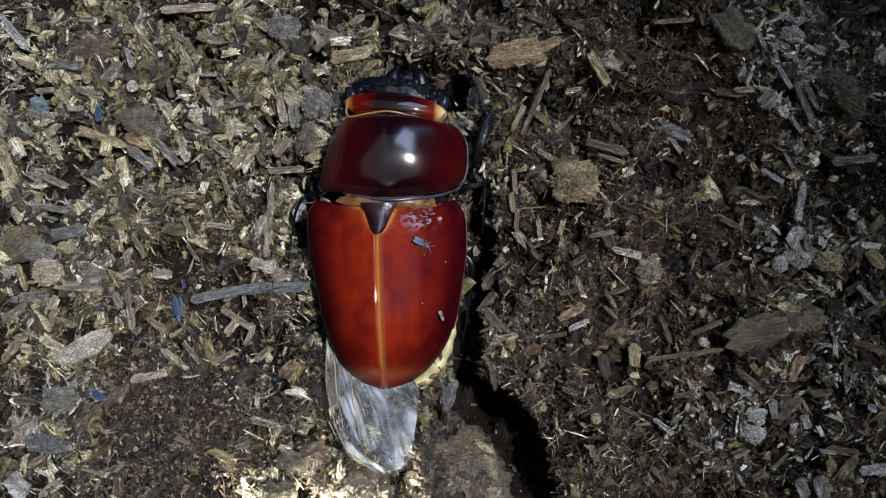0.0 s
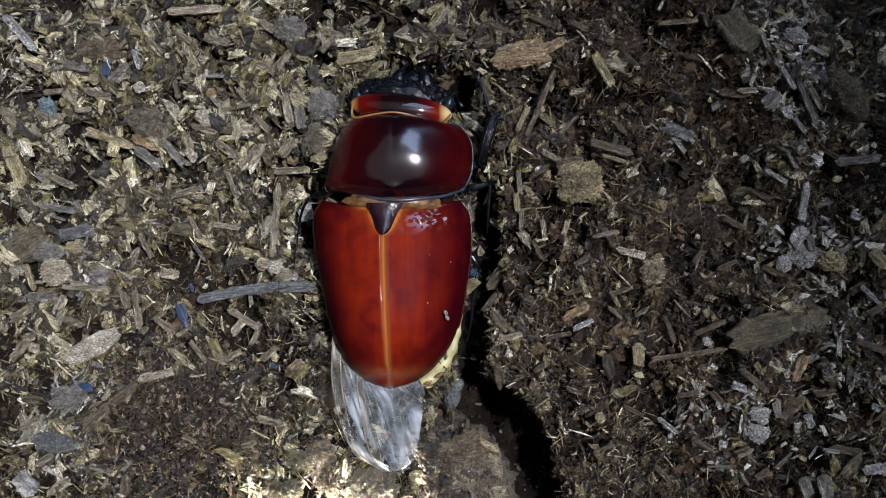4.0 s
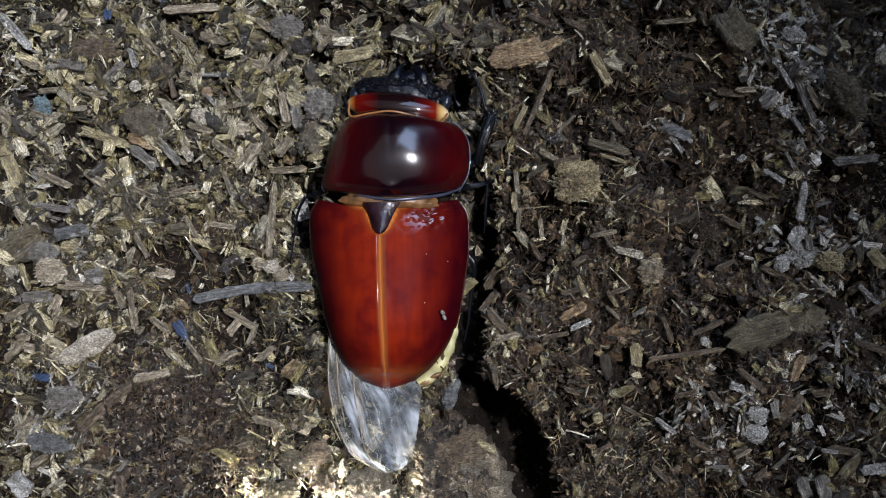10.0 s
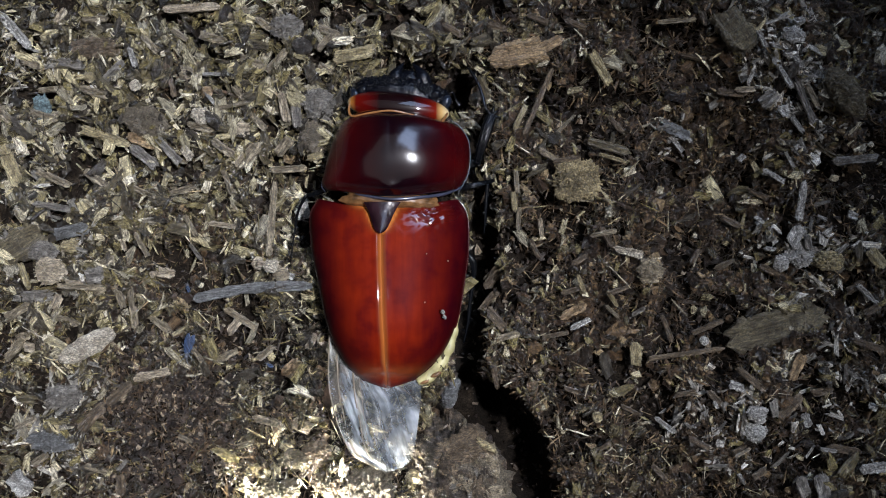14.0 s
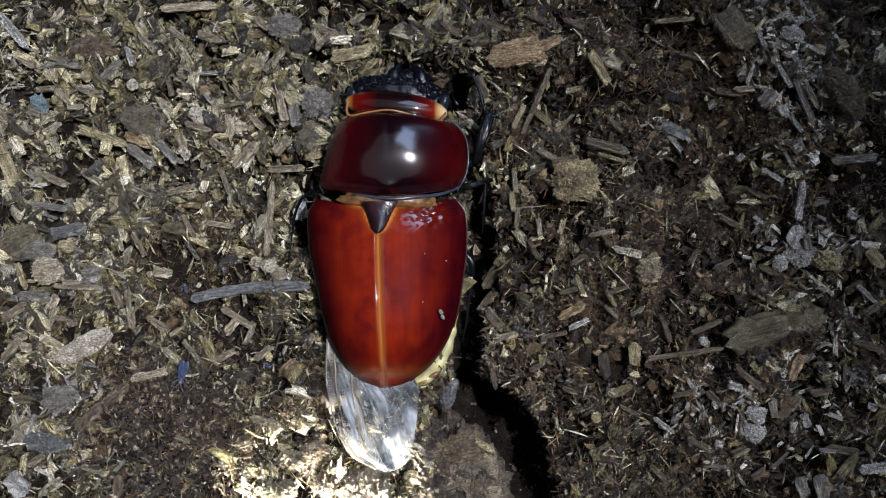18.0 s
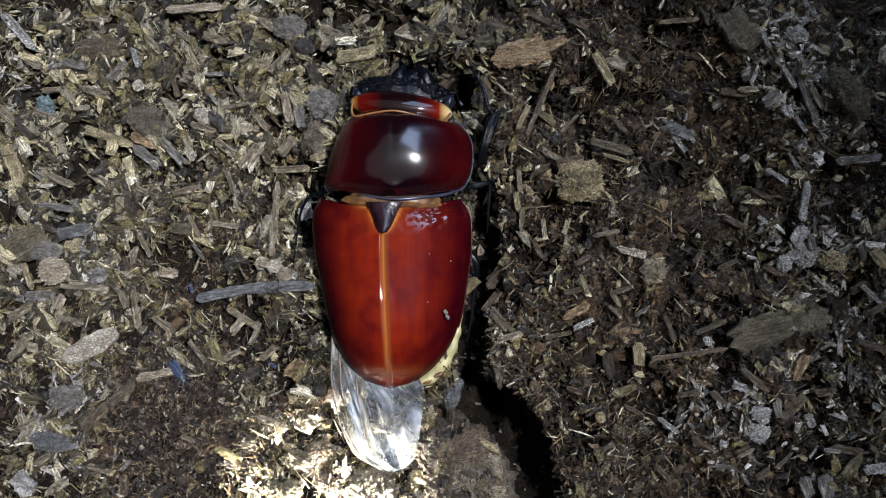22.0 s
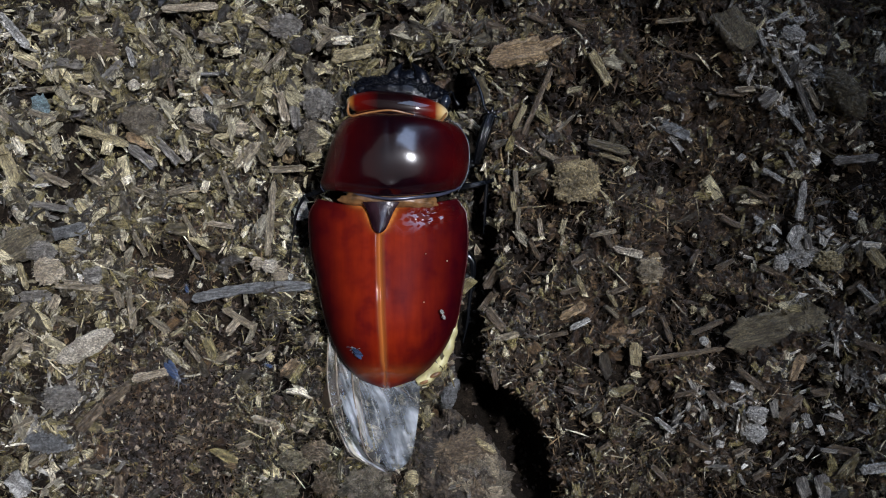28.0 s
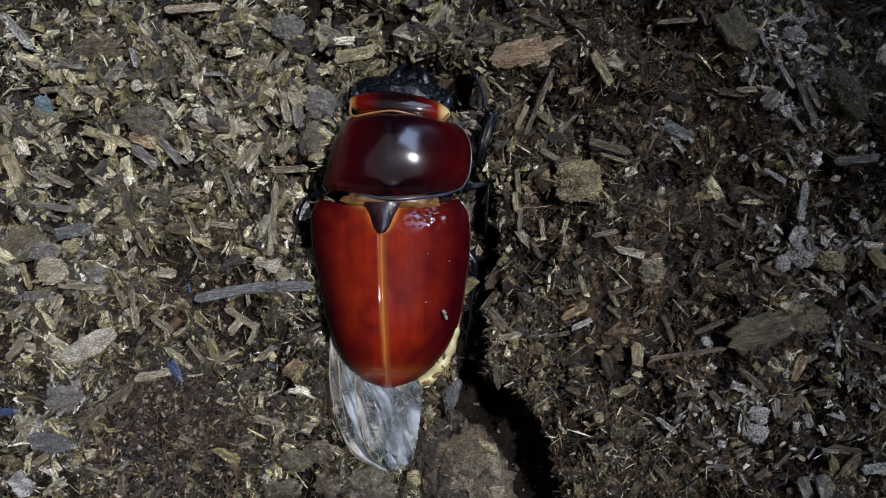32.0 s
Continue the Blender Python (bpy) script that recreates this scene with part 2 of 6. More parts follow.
# base raised to blue: light mirrored along the black hind edge, as colour
margin_mat = plain("black_margin_blue_highlight", (0.030, 0.034, 0.055), 0.3, 1.0, 0.0, 900.0)
crown_mat, tree, shader = nodes_of("red_and_black_head")
split = tree.nodes.new("ShaderNodeSeparateXYZ")
tree.links.new(tree.nodes.new("ShaderNodeTexCoord").outputs["Generated"], split.inputs[0])
tree.links.new(ramp(tree, [(0.0, (0.46, 0.36, 0.18)), (0.045, (0.28, 0.11, 0.02)), (0.09, (0.09, 0.004, 0.002)), (0.22, (0.05, 0.0015, 0.0015)), (0.33, (0.005, 0.001, 0.0015)), (0.64, (0.006, 0.001, 0.0015)),
                           (0.78, (0.055, 0.0015, 0.0015)), (0.87, (0.12, 0.007, 0.002)), (0.925, (0.42, 0.27, 0.10)), (1.0, (0.60, 0.50, 0.29))], split.outputs[0]).outputs[0], shader.inputs["Base Color"])
shader.inputs["Roughness"].default_value = 0.35
shader.inputs["Specular IOR Level"].default_value = 0.08
shader.inputs["Coat Weight"].default_value = 0.9
shader.inputs["Coat Roughness"].default_value = 0.06
bark_mat = woody("rotten_bark_knob", [(0.34, (0.018, 0.014, 0.011)), (0.5, (0.072, 0.055, 0.040)), (0.66, (0.22, 0.17, 0.115))], "noise", 0.5, 1.0, 0.5, 1.0, 0.3)
eye_mat = plain("blue_black_eye", (0.008, 0.011, 0.018), 0.2, 0.3)
vein_mat = plain("wing_vein_brown", (0.15, 0.118, 0.085), 0.4, 0.3)


def film(name, tint, alpha, rough, thickness, relief=0.5):
    """Clear insect wing: a thin film that lets light through and shines in faint colours."""
    m, t, b = nodes_of(name)
    c = t.nodes.new("ShaderNodeTexCoord").outputs["Object"]
    turn = add(t, "ShaderNodeMapping", Rotation=(0, 0, radians(51)))
    t.links.new(c, turn.inputs[0])
    long = add(t, "ShaderNodeMapping", Scale=(0.13, 1.0, 1.0))
    t.links.new(turn.outputs[0], long.inputs[0])
    streak = add(t, "ShaderNodeTexNoise", Scale=2400.0, Detail=5.0, Roughness=0.62)
    t.links.new(long.outputs[0], streak.inputs["Vector"])
    n = streak.outputs["Fac"]
    t.links.new(ramp(t, [(0.36, tuple(v * 0.6 for v in tint)), (0.5, tuple(v * 0.9 for v in tint)), (0.66, tuple(v * 1.35 for v in tint))], n).outputs[0], b.inputs["Base Color"])
    t.links.new(ramp(t, [(0.38, (alpha * 0.8,) * 3), (0.66, (min(1.0, alpha * 1.2),) * 3)], n).outputs[0], b.inputs["Alpha"])
    b.inputs["Roughness"].default_value = rough
    b.inputs["Thin Film Thickness"].default_value = thickness
    b.inputs["Specular IOR Level"].default_value = 0.9
    bumped(t, b, n, relief, 0.0006)
    return m


wing_mat, tree, shader = nodes_of("clear_hind_wing")
mark = tree.nodes.new("ShaderNodeAttribute")
mark.attribute_name = "fold"


def on_wing(scale, stretch, detail=3.0, rough=0.55):
    mp = add(tree, "ShaderNodeMapping", Scale=stretch)
    tree.links.new(mark.outputs["Vector"], mp.inputs[0])
    n = add(tree, "ShaderNodeTexNoise", Scale=scale, Detail=detail, Roughness=rough)
    tree.links.new(mp.outputs[0], n.inputs["Vector"])
    return n.outputs["Fac"]


# dark and pale patches put the wing's silvery reflections into its base colour
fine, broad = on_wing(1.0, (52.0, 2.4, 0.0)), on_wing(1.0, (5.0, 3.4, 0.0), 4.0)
painted_sheen = ramp(tree, [(0.36, (0.036, 0.045, 0.049)), (0.46, (0.105, 0.120, 0.132)), (0.55, (0.19, 0.212, 0.235)), (0.65, (0.37, 0.40, 0.44))], broad).outputs[0]
painted_sheen = mixed(tree, "MULTIPLY", 1.0, painted_sheen, ramp(tree, [(0.34, (0.84, 0.84, 0.85)), (0.5, (0.97, 0.97, 0.97)), (0.68, (1.2, 1.2, 1.18))], fine).outputs[0])
split = tree.nodes.new("ShaderNodeSeparateXYZ")
tree.links.new(mark.outputs["Vector"], split.inputs[0])
root_tint = ramp(tree, [(0.02, (1.05, 0.98, 0.85)), (0.09, (0.95, 0.74, 0.48)), (0.15, (1, 1, 1)), (0.27, (1, 1, 1)), (0.31, (0.95, 0.80, 0.6)), (0.36, (1, 1, 1))], split.outputs[2]).outputs[0]
tree.links.new(mixed(tree, "MULTIPLY", 1.0, painted_sheen, root_tint), shader.inputs["Base Color"])
tree.links.new(ramp(tree, [(0.38, (0.36, 0.36, 0.36)), (0.60, (0.80, 0.80, 0.80))], broad).outputs[0], shader.inputs["Alpha"])
shader.inputs["Roughness"].default_value = 0.42
shader.inputs["Specular IOR Level"].default_value = 0.8
bumped(tree, shader, fine, 0.3, 0.0002)
fly_wing_mat = film("blue_grey_fly_wing", (0.028, 0.046, 0.092), 0.92, 0.4, 0.0, 0.1)
fly_wing_mat.node_tree.nodes["Principled BSDF"].inputs["Specular IOR Level"].default_value = 0.25
fly_mat = plain("grey_fly_body", (0.09, 0.10, 0.12), 0.5, 0.2)
tub_mat = plain("frosted_plastic_tub", (0.10, 0.105, 0.11), 0.4, 0.0, 0.0, 60.0, 0.05)
wall_mat = plain("matt_room_paint", (0.16, 0.16, 0.165), 0.8, 0.0, 0.1, 30.0, 0.08)

# ---- shape helpers ----


def hashed(ix, iy, seed):
    h = (ix.astype(np.int64) * 374761393 + iy.astype(np.int64) * 668265263 + seed * 974711) & 0xFFFFFFFF
    h = ((h ^ (h >> 13)) * 1274126177) & 0xFFFFFFFF
    h = ((h ^ (h >> 16)) * 668265263) & 0xFFFFFFFF
    return ((h ^ (h >> 15)) & 0xFFFF) / 65535.0


def value_noise(x, y, seed):
    ix, iy = np.floor(x), np.floor(y)
    fx, fy = x - ix, y - iy
    fx, fy = fx * fx * (3 - 2 * fx), fy * fy * (3 - 2 * fy)
    a, b = hashed(ix, iy, seed), hashed(ix + 1, iy, seed)
    c, d = hashed(ix, iy + 1, seed), hashed(ix + 1, iy + 1, seed)
    return (a + (b - a) * fx) * (1 - fy) + (c + (d - c) * fx) * fy - 0.5


def dome(x, y, cx, cy, rx, ry, h, turn=0.0):
    c, s = math.cos(radians(turn)), math.sin(radians(turn))
    u, v = ((x - cx) * c + (y - cy) * s) / rx, (-(x - cx) * s + (y - cy) * c) / ry
    return h * np.exp(-(u * u + v * v))


def gaps(x, y):
    """Steep dark clefts beside and behind the beetle."""
    z = 0
    for cx, cy, rx, ry, deep, turn in ((6.36, 1.21, 2.3, 9.5, 8, 3), (4.1, -13.89, 2.2, 8.5, 8, -4), (11.73, -30.84, 4.3, 9.8, 13, 18), (4.6, -25.6, 5.4, 6.2, 14, -10), (2.59, 23.87, 2.0, 4.5, 6, -10), (-4.96, 27.9, 4.0, 1.5, 4, 0),
                                       (-20.66, 4.99, 1.7, 5.0, 5, 0), (5.36, 16.32, 1.7, 5.5, 5, -12)):
        c, s = math.cos(radians(turn)), math.sin(radians(turn))
        u, v = ((x - cx) * c + (y - cy) * s) / rx, (-(x - cx) * s + (y - cy) * c) / ry
        z = z - 1.5 * deep * np.exp(-((u * u + v * v) ** 3))
    return z


def hollow(x, y):
    """Where the litter gives way to fine dark humus."""
    return np.clip(1.6 * np.exp(-(((x - -40.0) / 11.0) ** 2 + ((y - -25.5) / 9.5) ** 2)), 0, 1)


def height(x, y):
    """The soil's surface, in millimetres."""
    x, y = np.asarray(x, float), np.asarray(y, float)
    z = 2.6 * value_noise(x / 17, y / 17, 1) + 4.4 * value_noise(x / 6, y / 6, 2) + 3.4 * value_noise(x / 2.6, y / 2.6, 3)
    z = z * (1 - dome(x, y, -20, -31, 11, 7, 0.6))           # relief flattened so that the low beam keeps the bank behind the beetle lit
    z = z + 0.7 * value_noise(x / 0.9, y / 0.9, 4) + 0.3 * value_noise(x / 0.4, y / 0.4, 5)
    z = z + gaps(x, y)
    z = z + dome(x, y, -21.92, 4.57, 2.6, 7, -3.5)
    z = z + dome(x, y, -39.12, -24.38, 7.5, 6.5, -5.0, 20)       # dark hollow
    z = z + dome(x, y, 40.5, 8.77, 8, 18, -8.5, 10)
    z = z + dome(x, y, 65.36, 31.42, 9, 12, -9.0, 10)
    z = z + dome(x, y, 58.65, 9.61, 5, 6, -4.0, 20)
    z = z + dome(x, y, 51.93, 27.23, 6, 12, 2.6, 30) + dome(x, y, 46.9, -25.22, 10, 6, 1.6) + dome(x, y, 24.24, -29.84, 7, 7, 2.0) + dome(x, y, 54.45, 0.37, 6, 5, 1.8)
    z = z + dome(x, y, 28.02, 33.94, 6, 4, -5) + dome(x, y, 30.11, 20.52, 4, 6, -2.5, 30) + dome(x, y, 33.47, -9.7, 5, 3.5, -2.5) + dome(x, y, 60.32, -5.92, 5, 4, -5) + dome(x, y, 47.32, 0.37, 5, 5, -4) + dome(x, y, 13.33, -2.98, 4, 6, -2)
    z = z + dome(x, y, -18.56, -32.35, 8, 4.5, 2.0)
    z = z + dome(x, y, -7.65, 1.21, 9, 21, -1.0)
    return z


def raw_mesh(name, verts, quads, smooth=False):
    me = bpy.data.meshes.new(name)
    me.vertices.add(len(verts))
    me.vertices.foreach_set("co", np.ascontiguousarray(verts, np.float32).ravel())
    me.loops.add(quads.size)
    me.loops.foreach_set("vertex_index", np.ascontiguousarray(quads, np.int32).ravel())
    me.polygons.add(len(quads))
    me.polygons.foreach_set("loop_start", np.arange(0, quads.size, quads.shape[1], dtype=np.int32))
    me.polygons.foreach_set("use_smooth", np.full(len(quads), smooth))
    me.update(calc_edges=True)
    me.validate()
    return me


def grid_quads(rows, cols, flip=False):
    i, j = np.meshgrid(np.arange(rows - 1), np.arange(cols - 1), indexing="ij")
    a = (i * cols + j).ravel()
    q = np.stack([a, a + 1, a + cols + 1, a + cols], 1)
    return q[:, ::-1] if flip else q


def part_of(name, me, material, parent=None, label=""):
    ob = new(name, me)
    me.materials.append(material)
    if parent is not None:
        ob.parent = parent
    return tagged(ob, label)


def part(name, bm, material, parent=None, label="", smooth=True):
    me = bpy.data.meshes.new(name)
    for f in bm.faces:
        f.smooth = smooth
    bm.to_mesh(me)
    bm.free()
    return part_of(name, me, material, parent, label)


def curve(points, n):
    """A smooth run of n rows through a few control rows."""
    p = np.asarray(points, float)
    p = np.vstack([2 * p[0] - p[1], p, 2 * p[-1] - p[-2]])
    t = np.linspace(0, len(points) - 1, n)
    k = np.minimum(t.astype(int), len(points) - 2)
    f = (t - k)[:, None]
    a, b, c, d = p[k], p[k + 1], p[k + 2], p[k + 3]
    return 0.5 * (2 * b + (c - a) * f + (2 * a - 5 * b + 4 * c - d) * f**2 + (3 * b - a - 3 * c + d) * f**3)


def tube(bm, points, radii, n=24, sides=8, flat=1.0):
    """A tapered limb along a smooth line, in millimetres, closed at both ends."""
    line = curve(np.column_stack([points, radii]), n)
    rings = []
    for k, (x, y, z, r) in enumerate(line):
        d = Vector(line[min(k + 1, n - 1), :3] - line[max(k - 1, 0), :3]).normalized()
        side = d.cross(Vector((0, 0, 1)))
        side = side.normalized() if side.length > 1e-4 else Vector((1, 0, 0))
        up = side.cross(d)
        rings.append([bm.verts.new((Vector((x, y, z)) + (side * math.cos(a) + up * math.sin(a) * flat) * max(r, 0.01)) * MM)
                      for a in (2 * math.pi * j / sides for j in range(sides))])
    for p, q in zip(rings, rings[1:]):
        for j in range(sides):
            bm.faces.new((p[j], p[(j + 1) % sides], q[(j + 1) % sides], q[j]))
    bm.faces.new(rings[0][::-1])
    bm.faces.new(rings[-1])
    return bm


def lump(bm, x, y, z, rx, ry, rz, turn=0.0, rough=0.0, freq=0.6, level=3, seed=0, tilt=0.0):
    """A rounded body in millimetres, roughened by noise."""
    made = bmesh.ops.create_icosphere(bm, subdivisions=level, radius=1.0)["verts"]
    m = Matrix.Translation((x * MM, y * MM, z * MM)) @ pose(0, 0, 0, 0, tilt, turn)
    for v in made:
        p = Vector((v.co.x * rx, v.co.y * ry, v.co.z * rz))
        if rough:
            q = p * freq + Vector((seed * 7.1, seed * 3.3, seed))
            p *= 1 + rough * (noise.noise(q) + 0.6 * noise.noise(q * 2.7) + 0.45 * noise.noise(q * 6.1) + 0.35 * noise.noise(q * 13.0))
        v.co = m @ (p * MM)
    return bm


# ---- soil ----


def spread_axis(fine, step, outer, count):
    inner = np.arange(-fine, fine + step / 2, step)
    side = fine + (outer - fine) * np.linspace(0, 1, count + 1)[1:] ** 1.5
    return np.concatenate([-side[::-1], inner, side])


gx, gy = spread_axis(72, 0.34, 118, 24), spread_axis(43, 0.34, 86, 24)
mx, my = np.meshgrid(gx, gy)
soil = part_of("ground", raw_mesh("ground", np.stack([mx, my, height(mx, my) - 1.5], -1).reshape(-1, 3) * MM, grid_quads(len(gy), len(gx)), True), soil_mat)
tagged(soil, "damp dark brown humus soil with wood crumbs", "soil", kind="structure")

rng = np.random.default_rng(11)
CHIP = np.array([(-0.50, -0.34), (-0.40, -0.02), (-0.50, 0.30), (-0.08, 0.50), (0.44, 0.42), (0.50, 0.12), (0.38, -0.16), (0.47, -0.46), (0.02, -0.50)])
SLIVER = np.array([(-0.5, -0.30), (-0.40, 0.06), (-0.46, 0.46), (0.5, 0.36), (0.42, -0.08), (0.5, -0.5)])
CRUMB = np.array([(math.cos(a) * 0.5, math.sin(a) * 0.5) for a in (0.0, 1.05, 2.09, 3.14, 4.19, 5.24)])
FIBRE = np.array([(-0.5, -0.30), (0.5, -0.5), (0.46, 0.32), (-0.42, 0.5)])


def flake_faces(k):
    """Triangles of a flake: two rings of k corners and a peak in the middle of the upper one."""
    low = [(0, j + 1, j) for j in range(1, k - 1)]
    side = [q for j in range(k) for q in ((j, (j + 1) % k, k + j), ((j + 1) % k, k + (j + 1) % k, k + j))]
    return np.array(low + side + [(k + j, k + (j + 1) % k, 2 * k) for j in range(k)])


def flake_verts(outline, length, width, thick, turn, pitch, roll, jitter):
    """Vertices of many flakes, each bent, split and broken in its own way."""
    n, k = len(length), len(outline)
    o = np.broadcast_to(outline, (n, k, 2)) + rng.normal(0, jitter, (n, k, 2))
    top = o * rng.uniform(0.62, 1.0, (n, k, 1))
    peak = np.concatenate([rng.uniform(-0.2, 0.2, (n, 1, 2)), rng.uniform(0.25, 0.95, (n, 1, 1))], 2)
    p = np.concatenate([np.dstack([o, np.full((n, k), -0.5)]), np.dstack([top, np.full((n, k), 0.4) + rng.normal(0, 0.24, (n, k))]), peak], 1)
    p = p * np.stack([length, width, thick], 1)[:, None, :]
    grain = p + rng.uniform(0, 200, (n, 1, 3))
    p[..., 2] += (p[..., 0] ** 2) * (rng.normal(0, 0.16, (n, 1)) / np.maximum(length, 0.3)[:, None])
    p[..., 1] += (p[..., 0] ** 2) * (rng.normal(0, 0.22, (n, 1)) / np.maximum(length, 0.3)[:, None])
    p[..., 2] += p[..., 0] * p[..., 1] * (rng.normal(0, 0.25, (n, 1)) / np.maximum(length, 0.3)[:, None])
    ca, sa, cb, sb, cc, sc = np.cos(roll), np.sin(roll), np.cos(pitch), np.sin(pitch), np.cos(turn), np.sin(turn)
    y, z = p[..., 1] * ca[:, None] - p[..., 2] * sa[:, None], p[..., 1] * sa[:, None] + p[..., 2] * ca[:, None]
    x, z = p[..., 0] * cb[:, None] + z * sb[:, None], -p[..., 0] * sb[:, None] + z * cb[:, None]
    x, y = x * cc[:, None] - y * sc[:, None], x * sc[:, None] + y * cc[:, None]
    return np.stack([x, y, z], -1), grain


def scatter(n, reach, keep):
    """Random places on the soil, kept by a density between 0 and 1."""
    x, y = rng.uniform(-reach[0], reach[0], n), rng.uniform(-reach[1], reach[1], n)
    ok = rng.uniform(0, 1, n) < keep(x, y)
    return x[ok], y[ok]


def litter(name, label, x, y, length, width, thick, lift, tilt, material, outline, jitter):
    n = len(x)
    v, grain = flake_verts(outline, length, width, thick, rng.uniform(0, 2 * math.pi, n), rng.normal(0, tilt, n), rng.normal(0, tilt * 1.3, n), jitter)
    v = v + np.stack([x, y, height(x, y) + lift], 1)[:, None, :]
    q = (flake_faces(len(outline))[None] + (np.arange(n) * v.shape[1])[:, None, None]).reshape(-1, 3)
    me = raw_mesh(name, v.reshape(-1, 3) * MM, q)
    me.attributes.new("grain", "FLOAT_VECTOR", "POINT").data.foreach_set("vector", np.ascontiguousarray(grain, np.float32).ravel())
    return tagged(part_of(name, me, material), label, "wood litter", kind="stuff")


def coarse_share(x, y):
    """Coarse chips lie mostly to the west; the hollow and the east are fine."""
    west = 1 / (1 + np.exp((x - 4) / 6.0))
    c = 0.025 + 0.97 * west + 0.20 / (1 + np.exp(-(x - 50) / 3.0))
    c = c * (1 - 0.85 * np.exp(-(((x - -39.12) / 8) ** 2 + ((y - -24.38) / 7.5) ** 2)))
    c = c * (1 - 0.8 * np.exp(-(((x - -36.6) / 11) ** 2 + ((y - -2.14) / 11) ** 2)))
    c = c * (1 - 0.5 / (1 + np.exp((y + 10) / 3.0)) / (1 + np.exp((x + 2) / 4.0)))
    c = c * (1 - 0.85 * np.exp(-(((x - 27.6) / 7) ** 2 + ((y - 33.52) / 6) ** 2)))
    return np.clip(c, 0, 1)


def pockets(x, y):
    """Few pieces cover the deep pockets of the soil."""
    return np.clip(0.75 + 1.9 * (value_noise(x / 2.6, y / 2.6, 3) + 0.8 * value_noise(x / 6, y / 6, 2)), 0.12, 1)


def body_mask(x, y):
    """0 under the beetle and under the bark lump."""
    return pockets(x, y) * ((((x - 3.0) / 6.4) ** 2 + ((y + 35.6) / 10.2) ** 2) > 1) * ((((x - -7.65) / 9.5) ** 2 + ((y - 2.05) / 20.5) ** 2) > 1) * (gaps(x, y) > -2.6 + 5.5 * value_noise(x / 1.3, y / 1.3, 51)) * (1 - hollow(x, y))


REACH = (74, 44)
x, y = scatter(9500, REACH, lambda x, y: coarse_share(x, y) * body_mask(x, y))
n = len(x)
length = np.clip(rng.lognormal(0.46, 0.50, n), 0.7, 4.6)
litter("coarse_wood_chips", "coarse tan and grey wood chips scattered over the soil", x, y, length, np.minimum(length * rng.uniform(0.20, 0.62, n), 1.9), rng.uniform(0.35, 1.0, n),
       rng.uniform(-0.6, 2.3, n), 0.55, chip_mat, CHIP, 0.10)
x, y = scatter(34000, REACH, lambda x, y: (0.05 + 0.92 * coarse_share(x, y)) * body_mask(x, y))
n = len(x)
length = np.clip(rng.lognormal(0.18, 0.45, n), 0.45, 3.0)
litter("small_wood_chips", "small brown and tan wood splinters covering the soil", x, y, length, length * rng.uniform(0.14, 0.50, n), rng.uniform(0.15, 0.45, n),
       rng.uniform(-0.5, 1.3, n), 0.5, chip_mat, SLIVER, 0.10)
x, y = scatter(135000, REACH, lambda x, y: (1.05 - 0.72 * coarse_share(x, y)) * body_mask(x, y) + 0.5 * hollow(x, y))
n = len(x)
length = np.clip(rng.lognormal(-0.02, 0.58, n), 0.35, 4.5)
litter("fine_wood_fibres", "fine dark brown wood fibres and crumbs on the soil", x, y, length, rng.uniform(0.06, 0.2, n), rng.uniform(0.06, 0.18, n),
       rng.uniform(-0.8, 0.9, n), 0.5, fibre_mat, FIBRE, 0.12)
x, y = scatter(56000, REACH, lambda x, y: (0.8 / (1 + np.exp((x - 2) / 6.0)) * (1 - 0.6 * coarse_share(x, y)) + dome(x, y, 24.66, -29.84, 8, 8, 0.55)) * body_mask(x, y) + 0.09 * hollow(x, y))
n = len(x)
length = np.clip(rng.lognormal(-0.05, 0.55, n), 0.35, 3.6)
litter("fine_tan_fibres", "fine tan wood fibres and splinters between the chips", x, y, length, rng.uniform(0.08, 0.26, n), rng.uniform(0.07, 0.2, n),
       rng.uniform(-0.5, 1.2, n), 0.5, chip_mat, FIBRE, 0.12)
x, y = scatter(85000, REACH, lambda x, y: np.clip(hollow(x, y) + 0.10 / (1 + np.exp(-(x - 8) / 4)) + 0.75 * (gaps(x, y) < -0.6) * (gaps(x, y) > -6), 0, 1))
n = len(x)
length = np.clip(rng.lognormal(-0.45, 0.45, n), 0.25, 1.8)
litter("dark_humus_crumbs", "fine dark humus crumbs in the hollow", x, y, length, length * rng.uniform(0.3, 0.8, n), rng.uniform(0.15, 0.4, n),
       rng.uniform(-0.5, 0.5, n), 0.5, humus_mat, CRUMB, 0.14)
x, y = scatter(52000, REACH, lambda x, y: np.clip(0.30 * coarse_share(x, y) + 0.06, 0, 1) * body_mask(x, y) * (value_noise(x / 3.4, y / 3.4, 71) > -0.22))
n = len(x)
length = np.clip(rng.lognormal(-0.22, 0.42, n), 0.35, 2.2)
litter("tan_wood_crumbs", "blocky tan and brown crumbs of rotten wood between the chips", x, y, length, length * rng.uniform(0.55, 1.0, n), length * rng.uniform(0.35, 0.8, n),
       rng.uniform(-0.6, 0.9, n), 0.6, chip_mat, CRUMB, 0.14)
x, y = scatter(30000, REACH, lambda x, y: np.clip(1 - coarse_share(x, y), 0, 1) * body_mask(x, y) * (value_noise(x / 4.1, y / 4.1, 72) > -0.15))
n = len(x)
length = np.clip(rng.lognormal(-0.1, 0.45, n), 0.35, 2.8)
